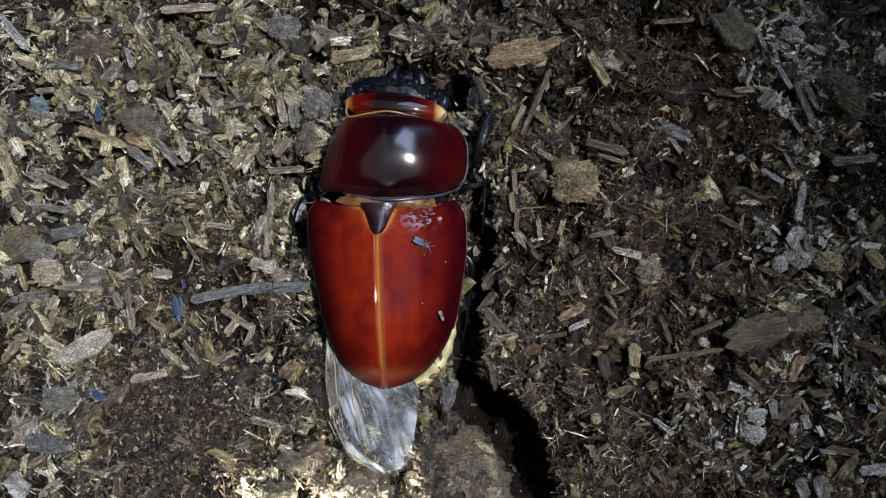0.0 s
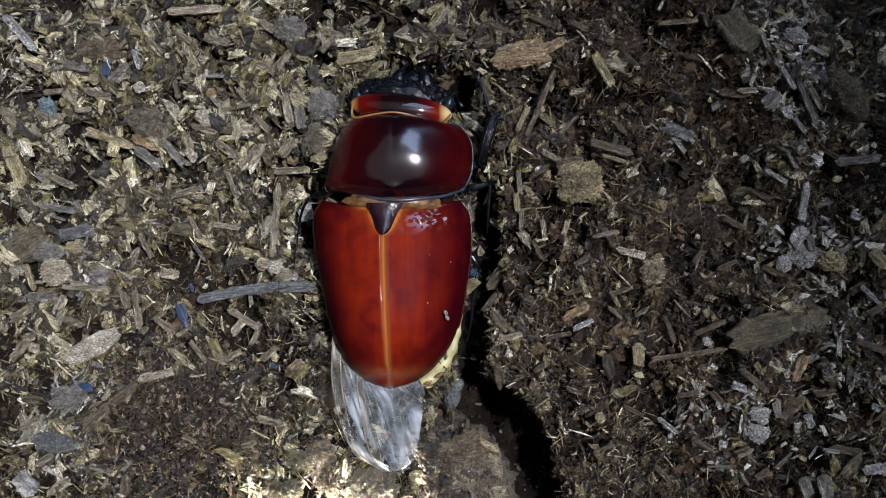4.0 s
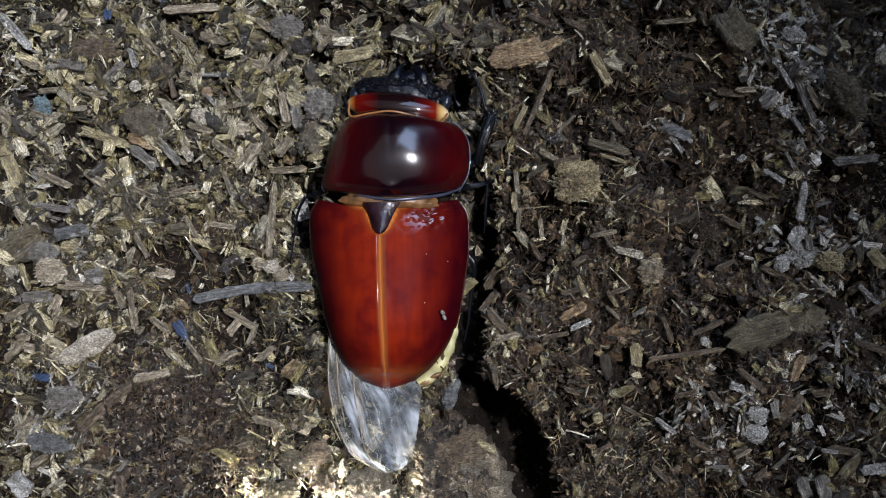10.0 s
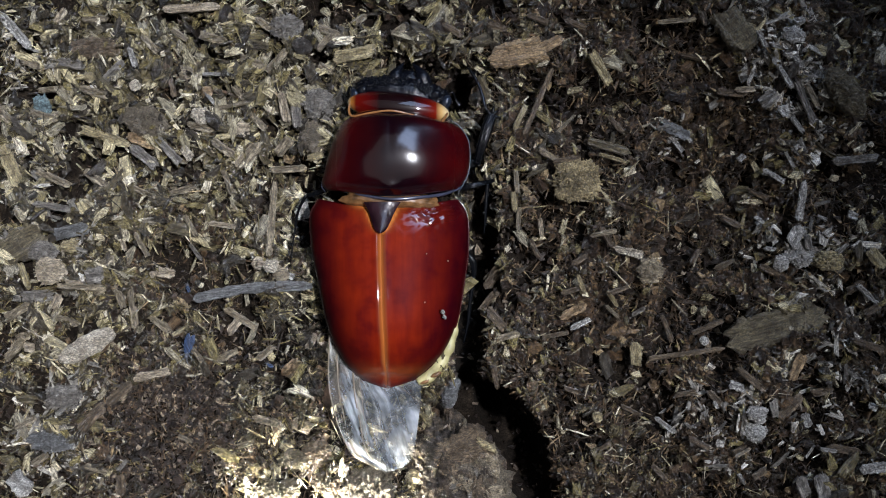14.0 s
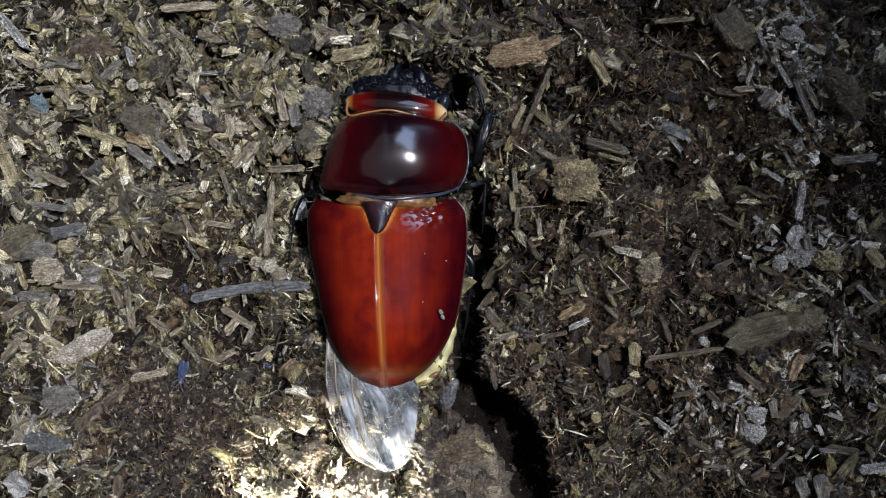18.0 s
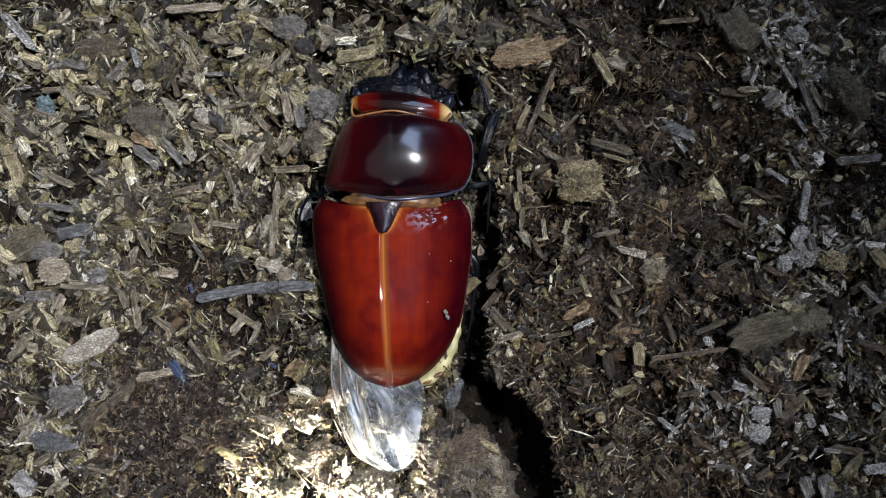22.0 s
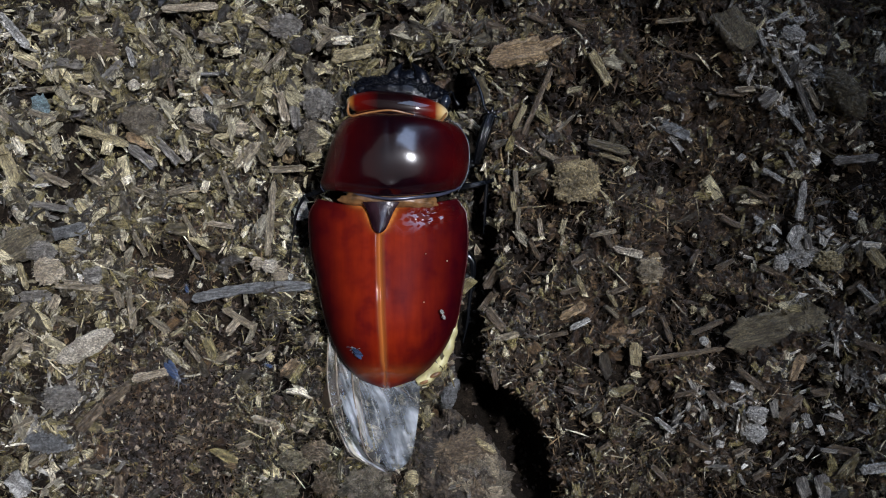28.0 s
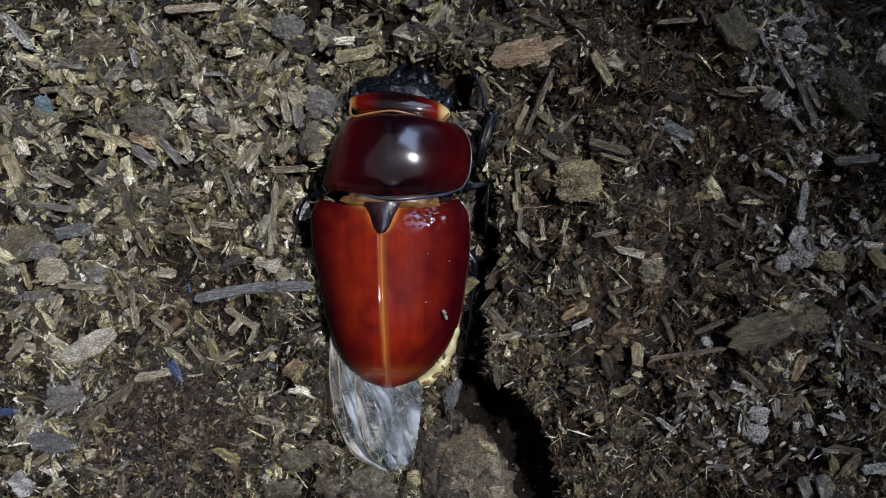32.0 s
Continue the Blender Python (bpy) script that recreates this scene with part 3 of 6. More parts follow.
litter("brown_wood_crumbs", "blocky dark brown crumbs of rotten wood on the soil", x, y, length, length * rng.uniform(0.45, 1.0, n), length * rng.uniform(0.3, 0.7, n),
       rng.uniform(-0.6, 0.7, n), 0.6, fibre_mat, CRUMB, 0.14)


def mouldy(x, y):
    """Patches of grey mouldy flakes to the east and in the south-west corner."""
    m = dome(x, y, 51.51, 26.39, 5.0, 10.0, 1.3, 25) + dome(x, y, 46.9, -25.22, 9.5, 6.5, 0.6, 10) + dome(x, y, 54.45, 0.37, 5.0, 5.0, 1.0)
    m = m + dome(x, y, 60.32, -16.41, 5, 6, 0.7) + dome(x, y, -56.32, -26.48, 9, 7, 0.7) + dome(x, y, -61.36, 29.75, 5, 7, 0.6) + dome(x, y, -58.84, 2.05, 6, 8, 0.35)
    m = m + dome(x, y, 36.41, 17.58, 2.5, 2, 0.8) + dome(x, y, 34.31, -25.22, 3, 2.5, 0.6)
    return np.clip(m * (0.55 + 1.2 * value_noise(x / 1.6, y / 1.6, 61)), 0, 1)


x, y = scatter(60000, REACH, lambda x, y: 1.4 * mouldy(x, y) * body_mask(x, y))
n = len(x)
length = np.clip(rng.lognormal(0.15, 0.55, n), 0.4, 3.6)
litter("grey_mouldy_flakes", "blue-grey mouldy wood flakes in patches on the soil", x, y, length, length * rng.uniform(0.12, 0.5, n), rng.uniform(0.1, 0.35, n),
       rng.uniform(0.0, 1.5, n), 0.5, mould_mat, SLIVER, 0.12)
x, y = scatter(5200, REACH, lambda x, y: body_mask(x, y) * (0.25 + 0.75 / (1 + np.exp((x - 2) / 6.0))))
n = len(x)
litter("long_wood_fibres", "long thin pale wood fibres lying across the soil", x, y, rng.uniform(1.2, 4.2, n), rng.uniform(0.06, 0.16, n), rng.uniform(0.07, 0.15, n),
       rng.uniform(0.7, 2.1, n), 0.26, chip_mat, FIBRE, 0.08)

# ---- the tub and the room round it ----


def box(bm, x0, x1, y0, y1, z0, z1, bevel=0.0):
    made = bmesh.ops.create_cube(bm, size=1.0)["verts"]
    for v in made:
        v.co = Vector((x0 + (v.co.x + 0.5) * (x1 - x0), y0 + (v.co.y + 0.5) * (y1 - y0), z0 + (v.co.z + 0.5) * (z1 - z0)))
    if bevel:
        bmesh.ops.bevel(bm, geom=list({e for v in made for e in v.link_edges}), offset=bevel, segments=2, affect="EDGES")
    return bm


for name, (x0, x1, y0, y1) in {"tub_wall_north": (-0.119, 0.119, 0.084, 0.087), "tub_wall_south": (-0.119, 0.119, -0.087, -0.084),
                               "tub_wall_west": (-0.119, -0.116, -0.0835, 0.0835), "tub_wall_east": (0.116, 0.119, -0.0835, 0.0835)}.items():
    tagged(part(name, box(bmesh.new(), x0, x1, y0, y1, -0.045, 0.020, 0.0008), tub_mat, smooth=False), "frosted plastic wall of the rearing tub", "wall", kind="structure")
tagged(part("tub_floor", box(bmesh.new(), -0.119, 0.119, -0.087, 0.087, -0.048, -0.0452), tub_mat, smooth=False), "plastic bottom of the rearing tub", "floor", kind="structure")
tagged(part("floor", box(bmesh.new(), -1.5, 1.5, -1.5, 1.5, -0.07, -0.0482), wall_mat, smooth=False), "plain grey table top under the tub", "floor", kind="structure")
for name, (x0, x1, y0, y1) in {"wall_north": (-1.5, 1.5, 1.5, 1.6), "wall_south": (-1.5, 1.5, -1.6, -1.5), "wall_west": (-1.6, -1.5, -1.5, 1.5),
                               "wall_east": (1.5, 1.6, -1.5, 1.5)}.items():
    tagged(part(name, box(bmesh.new(), x0, x1, y0, y1, -0.07, 1.6), wall_mat, smooth=False), "plain painted room wall", "wall", kind="structure")
tagged(part("ceiling", box(bmesh.new(), -1.6, 1.6, -1.6, 1.6, 1.602, 1.7), wall_mat, smooth=False), "plain painted ceiling", "ceiling", kind="structure")

# ---- the beetle ----
beetle = new("beetle")
BASE = Vector((-7.65, 2.05, 0.5))
beetle.location = BASE * MM
tagged(beetle, "glossy red-brown beetle with one hind wing unfolded, resting on soil", "beetle")


def seated(ob):
    """Puts a part that was drawn in the place's own millimetres under the beetle's base."""
    ob.data.transform(Matrix.Translation(-beetle.location))
    return ob


def shell(name, rows, side, apex, front_bow, back_bow, material, label, seam, shine, power=2.3, root=0.55, n=110, m=46):
    """One arched plate. Rows: y, west edge, east edge, seam x, edge height, crest height, from front to back."""
    r = curve(rows, n)
    s = np.linspace(0, 1, n)[:, None]
    u = np.sin(np.linspace(0, 1, m) * math.pi / 2)[None, :] if side else np.sin(np.linspace(-1, 1, m) * math.pi / 2)[None, :]
    y, west, east, mid, low, top = (r[:, k, None] for k in range(6))
    reach = np.where(u < 0, mid - west, east - mid) if not side else (mid - west if side < 0 else east - mid)
    a = np.abs(u)
    x = mid + (side or 1) * u * reach
    full = np.clip(1 - a**power, 0, 1) ** root
    z = low + (top - low) * full
    d = np.abs(x - mid)
    if seam:
        z = z - 0.30 * np.exp(-((d / 0.13) ** 2)) + 0.16 * np.exp(-(((d - 0.55) / 0.32) ** 2)) * np.clip(1.2 - s, 0, 1)
    y = y + front_bow(s, (side or 1) * u) + back_bow(s, (side or 1) * u)
    z = z + 0.10 * value_noise(x / 3.1 + 5, y / 3.1, 21) * full
    if not side:
        z = z + dome(x, y, -6.59, 13.41, 5.0, 4.2, 0.45) - dome(x, y, -10.77, 16.04, 2.6, 2.2, 0.4, 30) - dome(x, y, -1.21, 15.81, 2.8, 1.8, 0.45, -25)
        z = z + dome(x, y, -6.95, 8.5, 1.3, 0.8, 0.6) - dome(x, y, -6.95, 17.8, 0.35, 3.0, 0.15)
    if side:
        z = z + dome(x, y, -7.24, -17.13, 6.0, 1.3, 0.07) * value_noise(x / 0.7, y / 0.35, 43) * 2
    if side:
        z = z - 0.4 / (1 + np.exp(-(s - 0.80 - 0.05 * a * a) * 130))          # the thin lip behind
    if side > 0:
        z = z + dome(x, y, -1.2, 4.8, 3.4, 1.6, 0.62, 8) * value_noise(x / 0.5, y / 0.44, 41) * 2
    x = np.concatenate([x, x[:, -1:] - (side or 1) * 0.25], 1)
    y = np.concatenate([np.broadcast_to(y, (n, m)), y[:, -1:]], 1)
    z = np.concatenate([z, z[:, -1:] - 1.1], 1)
    a = np.concatenate([np.broadcast_to(a, (n, m)), np.ones((n, 1))], 1)
    d = np.concatenate([d, d[:, -1:]], 1)
    if not side:
        x, y, z = (np.concatenate([q[:, :1], q], 1) for q in (x, y, z))
        x[:, 0] += 0.25
        z[:, 0] -= 1.1
        a, d = np.concatenate([a[:, :1], a], 1), np.concatenate([d[:, :1], d], 1)
    first, last = np.stack([x[0], y[0] + 0.15, z[0] - 1.3], -1), np.stack([x[-1], y[-1] - 0.1, z[-1] - 1.0], -1)
    v = np.concatenate([first[None], np.stack([x, y, z], -1), last[None]])
    me = raw_mesh(name, v.reshape(-1, 3) * MM, grid_quads(n + 2, v.shape[1], side >= 0), True)
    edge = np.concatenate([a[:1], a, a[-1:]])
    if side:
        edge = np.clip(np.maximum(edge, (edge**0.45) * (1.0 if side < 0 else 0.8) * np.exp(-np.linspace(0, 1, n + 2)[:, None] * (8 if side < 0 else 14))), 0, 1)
    rim = apex(np.concatenate([d[:1], d, d[-1:]]), v[..., 0], v[..., 1], np.linspace(0, 1, n + 2)[:, None])
    gloss = shine(np.concatenate([d[:1], d, d[-1:]]), v[..., 0], v[..., 1])
    for key, values in (("edge", edge), ("rim", rim), ("shine", gloss)):
        me.attributes.new(key, "FLOAT", "POINT").data.foreach_set("value", np.ascontiguousarray(np.broadcast_to(values, v.shape[:2]), np.float32).ravel())
    return seated(part_of(name, me, material, beetle, label))


def seam_marks(d, x, y, s):
    """Amber along the seam, round the scutellum and along the front margin."""
    line = 0.8 * np.exp(-((d / 0.36) ** 2)) * np.clip((1.02 - s) * 3.0, 0, 1)
    sx, sy = x - -8.24, y - 2.53
    bowl = np.abs(np.abs(sx) - 2.5 * np.clip(sy / 4.4, 0, 1) ** 0.62)
    bowl = np.where(sy > -0.2, 0.95 * np.exp(-((bowl / 0.26) ** 2)) + 0.18 * np.exp(-((bowl / 1.0) ** 2)), 0)
    front = (0.72 * np.exp(-((s / 0.040) ** 2)) + 0.14 * np.exp(-((s / 0.10) ** 2))) * np.exp(-(((d - 2.2) / 1.5) ** 2))
    rear = dome(x, y, -7.24, -16.97, 5.5, 1.0, 0.22)
    return np.clip(np.maximum(np.maximum(line, bowl), np.maximum(front, rear)), 0, 1)


def seam_shine(d, x, y):
    """Gloss along the seam and on the wet shoulder."""
    return np.clip(1.2 * np.exp(-((d / 0.55) ** 4)) + dome(x, y, -0.8, 5.0, 3.0, 1.25, 1.8, 8) + dome(x, y, -9.55, -17.45, 4, 1.2, 0.7), 0.0, 1)


def all_shine(d, x, y):
    """Polished in the middle, dull on the punctured sides."""
    return 1 - 0.90 * np.clip((d / 10.4 - 0.66) / 0.26, 0, 1) ** 1.3


ELYTRA = [(7.37, -17.56, 2.32, -8.46, 5.6, 9.6), (5.14, -18.69, 3.61, -8.39, 5.4, 10.8),
          (0.37, -18.53, 3.77, -8.32, 5.2, 11.7), (-4.4, -17.64, 3.2, -8.16, 5.0, 12.3),
          (-9.18, -16.68, 2.4, -8.01, 4.9, 12.5), (-12.36, -15.72, 1.36, -7.85, 4.8, 11.9),
          (-14.75, -14.6, 0, -7.84, 4.8, 10.6), (-16.74, -13.23, -1.85, -7.75, 4.8, 8.8),
          (-18.63, -11.07, -4.25, -7.8, 4.8, 7.0), (-19.76, -8.02, -7.7, -7.86, 4.8, 5.2)]


for k, side in ((1, -1), (2, 1)):
    bm = tube(bmesh.new(), [(row[k] + side * 0.05, row[0], row[4] + 0.1) for row in ELYTRA[:-1]], [0.06, 0.1, 0.11, 0.11, 0.11, 0.11, 0.11, 0.1, 0.08], 80, 8)
    seated(part("elytron_margin", bm, head_mat, beetle, "thin raised shiny edge of the wing case"))


def elytra_bow(s, u):
    return -1.25 * (1 - u * u) * np.exp(-s * 7)


def flat_bow(s, u):
    return 0 * s * u


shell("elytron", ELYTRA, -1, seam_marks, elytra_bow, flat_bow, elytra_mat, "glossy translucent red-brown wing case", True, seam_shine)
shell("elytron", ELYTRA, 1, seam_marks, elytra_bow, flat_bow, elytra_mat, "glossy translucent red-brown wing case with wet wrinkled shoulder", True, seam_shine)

PRONOTUM = [(19.08, -13.13, 0.87, -6.91, 6.4, 9.3), (18.05, -14.24, 2.47, -6.85, 6.2, 11.7),
            (16.16, -15.32, 3.69, -6.72, 5.8, 12.9), (13.79, -16.12, 4.01, -6.51, 5.6, 13.25),
            (11.42, -16.68, 3.77, -6.44, 5.6, 13.2), (9.69, -17.08, 2.96, -6.44, 5.8, 12.7),
            (8.74, -16.52, 2.4, -6.49, 6.0, 11.3)]


def collar_marks(d, x, y, s):
    return 0.85 * np.exp(-((s / 0.022) ** 2)) + 0 * x


def pronotum_front(s, u):
    return (1.33 * (1 - u * u) - 0.68 - 0.52 * u) * np.exp(-s * 5)


def pronotum_back(s, u):
    return -1.15 * (1 - u * u) ** 1.5 * np.exp(-(1 - s) * 6)


shell("pronotum", PRONOTUM, 0, collar_marks, pronotum_front, pronotum_back, pronotum_mat, "polished dark maroon shield behind the head", False, all_shine, 2.7, 0.6, 90, 80)

for k, side in ((1, -1), (2, 1)):
    bm = tube(bmesh.new(), [(row[k] + side * 0.04, row[0] - 0.3, row[4] + 0.12) for row in PRONOTUM], [0.04, 0.06, 0.07, 0.07, 0.07, 0.07, 0.05], 60, 8)
    seated(part("side_margin", bm, margin_mat, beetle, "thin raised dark side edge"))

# rolled hind margin and amber front margin of the pronotum
bm = tube(bmesh.new(), [(-16.65, 9.18, 6.2), (-13.83, 8.38, 8.6), (-10.53, 7.65, 10.4), (-6.76, 7.14, 11.2), (-3.16, 7.4, 10.6), (0.32, 7.99, 8.6), (2.8, 9.08, 6.4)],
          [0.12, 0.15, 0.18, 0.22, 0.24, 0.24, 0.16], 60, 10)
seated(part("hind_margin", bm, margin_mat, beetle, "rolled black hind edge, coloured bluish for its highlight"))
bm = tube(bmesh.new(), [(-12.85, 20.86, 8.2), (-12.9, 19.45, 8.8), (-12.23, 18.69, 9.6), (-9.75, 19.03, 10.4), (-7.02, 19.28, 10.8), (-4.32, 18.77, 10.6), (-1.84, 17.72, 10.9), (-0.23, 17.62, 10.0), (0.79, 19.29, 8.2)],
          [0.12, 0.18, 0.17, 0.15, 0.14, 0.15, 0.18, 0.22, 0.14], 70, 8)
seated(part("collar", bm, amber_mat, beetle, "amber front edge of the pronotum"))
# middle of the thorax under the seam, and the scutellum
bm = lump(bmesh.new(), -7.3, 7.1, 8.9, 6.8, 1.4, 1.7, -1, 0.14, 0.6, 4)
seated(part("mesothorax", bm, membrane_brown, beetle, "amber-brown folded membrane"))
n = 26
v = []
for k in range(n):
    s = k / (n - 1)
    half = 2.55 * (1 - s) ** 0.55 * (1 - 0.16 * math.sin(math.pi * s))
    for j in range(17):
        u = j / 8 - 1
        v.append((-8.16 + u * half - 0.15 * s, 6.77 - 4.35 * s, 11.2 + 0.78 * s + 0.55 * (1 - u * u) * (1 - s * 0.5) - 0.25 * math.cos(2.4 * s)))
seated(part_of("scutellum", raw_mesh("scutellum", np.array(v) * MM, grid_quads(n, 17, True), True), plain("dark_maroon_scutellum", (0.011, 0.0034, 0.006), 0.26, 0.25, 0.75, 620.0, 0.7, spec=0.3), beetle, "dark maroon shield-shaped plate"))

# head
bm = lump(bmesh.new(), -6.11, 20.16, 7.3, 7.2, 2.2, 2.6, -7, 0.0, 1, 5)
seated(part("head", bm, crown_mat, beetle, "glossy dark red back of the head"))
bm = lump(bmesh.new(), -5.5, 22.45, 6.3, 6.7, 2.2, 1.7, -8, 0.10, 2.4, 5, 5)
grains = random.Random(3)
for k in range(170):                                         # granular crest
    a, e = grains.uniform(0.05, math.pi - 0.05), grains.uniform(0.45, 1.02)
    x, y = 6.6 * e * math.cos(a), 2.2 * e * math.sin(a)
    r = grains.uniform(0.10, 0.26)
    lump(bm, -5.5 + x + 0.14 * y, 22.45 + y - 0.14 * x, 6.3 + 1.75 * math.sqrt(max(0.02, 1.05 - e * e)), r, r, r, 0, 0, 1, 1)
seated(part("face", bm, rough_black_mat, beetle, "granular black front of the head"))
for p in ((-11.2, 22.77, 7.2), (-0.87, 22.14, 7.2), (-7.24, 24, 7.0), (-3.42, 23.76, 7.0)):
    bm = lump(bmesh.new(), *p, 0.9, 0.7, 0.7, 20, 0.25, 1.5, 3, int(p[0]) + 9)
    seated(part("horn_tubercle", bm, rough_black_mat, beetle, "small black tubercle"))
for p, t in (((0.64, 21.09, 6.8), -20), ((-12.19, 22.05, 6.8), 25)):
    bm = lump(bmesh.new(), *p, 0.75, 1.05, 0.8, t, 0, 1, 3)
    seated(part("eye", bm, eye_mat, beetle, "blue-black eye"))
for pts in (((-6.6, 23.7, 6.4), (-6.5, 24.8, 6.7), (-6.05, 25.8, 6.5), (-5.35, 26.9, 6.0)), ((-2.6, 23.6, 6.4), (-2.75, 24.7, 6.7), (-3.3, 25.7, 6.5), (-4.25, 26.8, 6.0))):
    seated(part("mandible", tube(bmesh.new(), pts, [1.35, 1.05, 0.55, 0.05], 24, 10, 0.6), rough_black_mat, beetle, "curved shiny black jaw"))
bm = lump(bmesh.new(), -4.6, 24.3, 5.7, 2.3, 1.5, 0.9, -5, 0.15, 1.2, 4, 8)
seated(part("labrum", bm, rough_black_mat, beetle, "black upper lip between the jaws"))
for pts in (((-6.02, 24.43, 6.0), (-5.86, 25.39, 6.0), (-5.55, 26.03, 5.6)), ((-3.45, 24.27, 6.0), (-3.85, 25.23, 6.0), (-4.35, 25.95, 5.6))):
    seated(part("palp", tube(bmesh.new(), pts, [0.28, 0.3, 0.22], 16, 8), black_mat, beetle))
for pts in (((0.56, 21.99, 6.2), (1.52, 22.51, 6.4), (2.01, 21.61, 5.6), (2.5, 20.87, 5.2)), ((-12.09, 22.79, 6.2), (-13.05, 23.27, 6.2), (-13.44, 22.41, 5.6))):
    seated(part("antenna", tube(bmesh.new(), pts, [0.2, 0.18, 0.18, 0.42][:len(pts)], 26, 8), black_mat, beetle))

# abdomen under the wing cases
bm = lump(bmesh.new(), -6.85, -4.92, 4.0, 9.2, 14.6, 3.6, -1, 0.02, 0.6, 4)
seated(part("abdomen", bm, cream_mat, beetle, "cream-yellow soft abdomen showing beside the wing cases"))
bm = tube(bmesh.new(), [(2.27, -8.4, 4.4), (1.62, -11.96, 4.5), (0.64, -14.57, 4.4), (-0.66, -16.69, 4.3), (-2.04, -18.15, 4.3), (-3.5, -18.88, 4.3)], [0.35, 0.65, 0.9, 0.95, 0.9, 0.6], 40, 12)
for v in bm.verts:                                           # soft segments
    v.co.z += 0.16 * MM * math.sin(v.co.y / MM * 2.6)
    v.co.x += 0.10 * MM * math.sin(v.co.y / MM * 2.6 + 0.6)
seated(part("abdomen_edge", bm, cream_mat, beetle, "pale yellow side of the abdomen"))
for p in ((-2.35, -18.71, 4.9), (-0.89, -17.73, 5.0)):
    bm = lump(bmesh.new(), *p, 0.9, 0.35, 0.45, 25, 0.2, 1.0, 2)
    seated(part("segment_band", bm, membrane_brown, beetle, "brown band on the abdomen"))


def leg(points, radii, name, label, spikes=0):
    """A limb of one stretch, with raised ridges along it and spines at its sides."""
    bm = tube(bmesh.new(), points, radii, 30, 10, 0.6)
    line = curve(np.column_stack([points, radii]), 30)
    if max(radii) > 0.4:
        for off in (-0.62, -0.1, 0.45):
            rows = []
            for k in range(1, 29, 3):
                way = line[k + 1, :2] - line[k - 1, :2]
                way = way / max(1e-6, math.hypot(*way))
                x, y, z, r = line[k]
                rows.append((x - way[1] * off * r, y + way[0] * off * r, z + 0.6 * r * math.sqrt(1 - off * off)))
            tube(bm, rows, [0.10 * max(radii) + 0.03] * len(rows), 24, 6)
    for k in range(spikes):
        x, y, z, r = line[6 + (k * 22) // max(spikes, 1)]
        a = (0.6, 2.5, 3.9, 5.6)[k % 4]
        tube(bm, [(x, y, z), (x + (0.7 + 0.5 * r) * math.cos(a), y + (0.7 + 0.5 * r) * math.sin(a), z + 0.2)], [0.16, 0.02], 4, 5)
    return seated(part(name, bm, black_mat, beetle, label))


leg([(2.53, 11.84, 3.2), (4, 12.64, 3.4), (5.14, 12.95, 3.6)], [0.9, 0.8, 0.5], "femur", "black front thigh")
leg([(5.03, 12.55, 4.4), (5.73, 15.08, 5.0), (6.54, 17.75, 5.0), (7.25, 19.7, 4.6)], [0.5, 0.72, 0.85, 0.75], "tibia", "ridged black front shin", 6)
for tip in ((8.75, 18.95), (8.3, 20.35), (7.6, 21.2), (6.2, 20.4)):
    seated(part("tooth", tube(bmesh.new(), [(7.2, 19.5, 4.6), ((7.2 + tip[0]) / 2, (19.5 + tip[1]) / 2, 4.9), (*tip, 4.4)], [0.36, 0.24, 0.04], 10, 6), black_mat, beetle, "black tooth of the digging shin"))
leg([(7.07, 19.4, 4.2), (6.25, 20.83, 4.4), (5.86, 22.52, 4.0), (5.3, 24.22, 3.6), (4.5, 25.77, 3.2), (3.69, 26.83, 2.8)], [0.3, 0.22, 0.26, 0.2, 0.22, 0.1], "tarsus", "thin segmented black foot", 5)
leg([(2.52, 9.17, 4.0), (4.38, 9.46, 4.4), (6.26, 9.9, 4.0), (7.61, 10.29, 3.2)], [0.5, 0.45, 0.35, 0.25], "femur", "black middle thigh", 5)
leg([(6.62, 9.78, 3.4), (6.47, 6.94, 3.0), (6.33, 4.49, 2.6), (6.18, 2.52, 2.2)], [0.3, 0.24, 0.18, 0.08], "tibia", "black middle shin", 5)
leg([(2.8, 0.37, 2.2), (4.54, -1.45, 2.0), (4.72, -3.77, 1.6)], [0.5, 0.5, 0.4], "femur", "black hind thigh", 3)
leg([(4.72, -3.61, 1.6), (4.23, -7.11, 1.2), (3.91, -10.47, 0.8), (3.25, -13.68, 0.4)], [0.3, 0.3, 0.22, 0.1], "tibia", "black hind shin", 6)
leg([(-16.96, 9.01, 2.6), (-18.58, 8.46, 2.2), (-19.83, 8.17, 1.6)], [0.45, 0.4, 0.3], "femur", "black front thigh", 4)
leg([(-19.87, 8.12, 2.4), (-21.07, 6.01, 1.6), (-21.79, 2.88, 0.8), (-22.44, -1.8, 0.4)], [0.24, 0.2, 0.14, 0.08], "tibia", "black middle shin", 6)

# unfolded hind wing
WING = [((-16.2, -12.14), (-3.13, -15.67), 4.2), ((-16.36, -15.67), (-2.89, -17.43), 4.0), ((-16.36, -18.55), (-2.97, -19.68), 4.2), ((-15.72, -21.84), (-3.13, -22.4), 5.0),
        ((-14.55, -25.97), (-3.72, -26.94), 4.9), ((-12.95, -29.19), (-4.37, -29.69), 4.8), ((-10.51, -30.65), (-5.5, -31.06), 4.7), ((-8.23, -31.71), (-7.2, -31.55), 4.7)]
wing_rows = curve([(*a, *b, z) for a, b, z in WING], 90)
u, s = np.linspace(0, 1, 80)[None, :], np.linspace(0, 1, 90)[:, None]
wx = wing_rows[:, 0, None] * (1 - u) + wing_rows[:, 2, None] * u
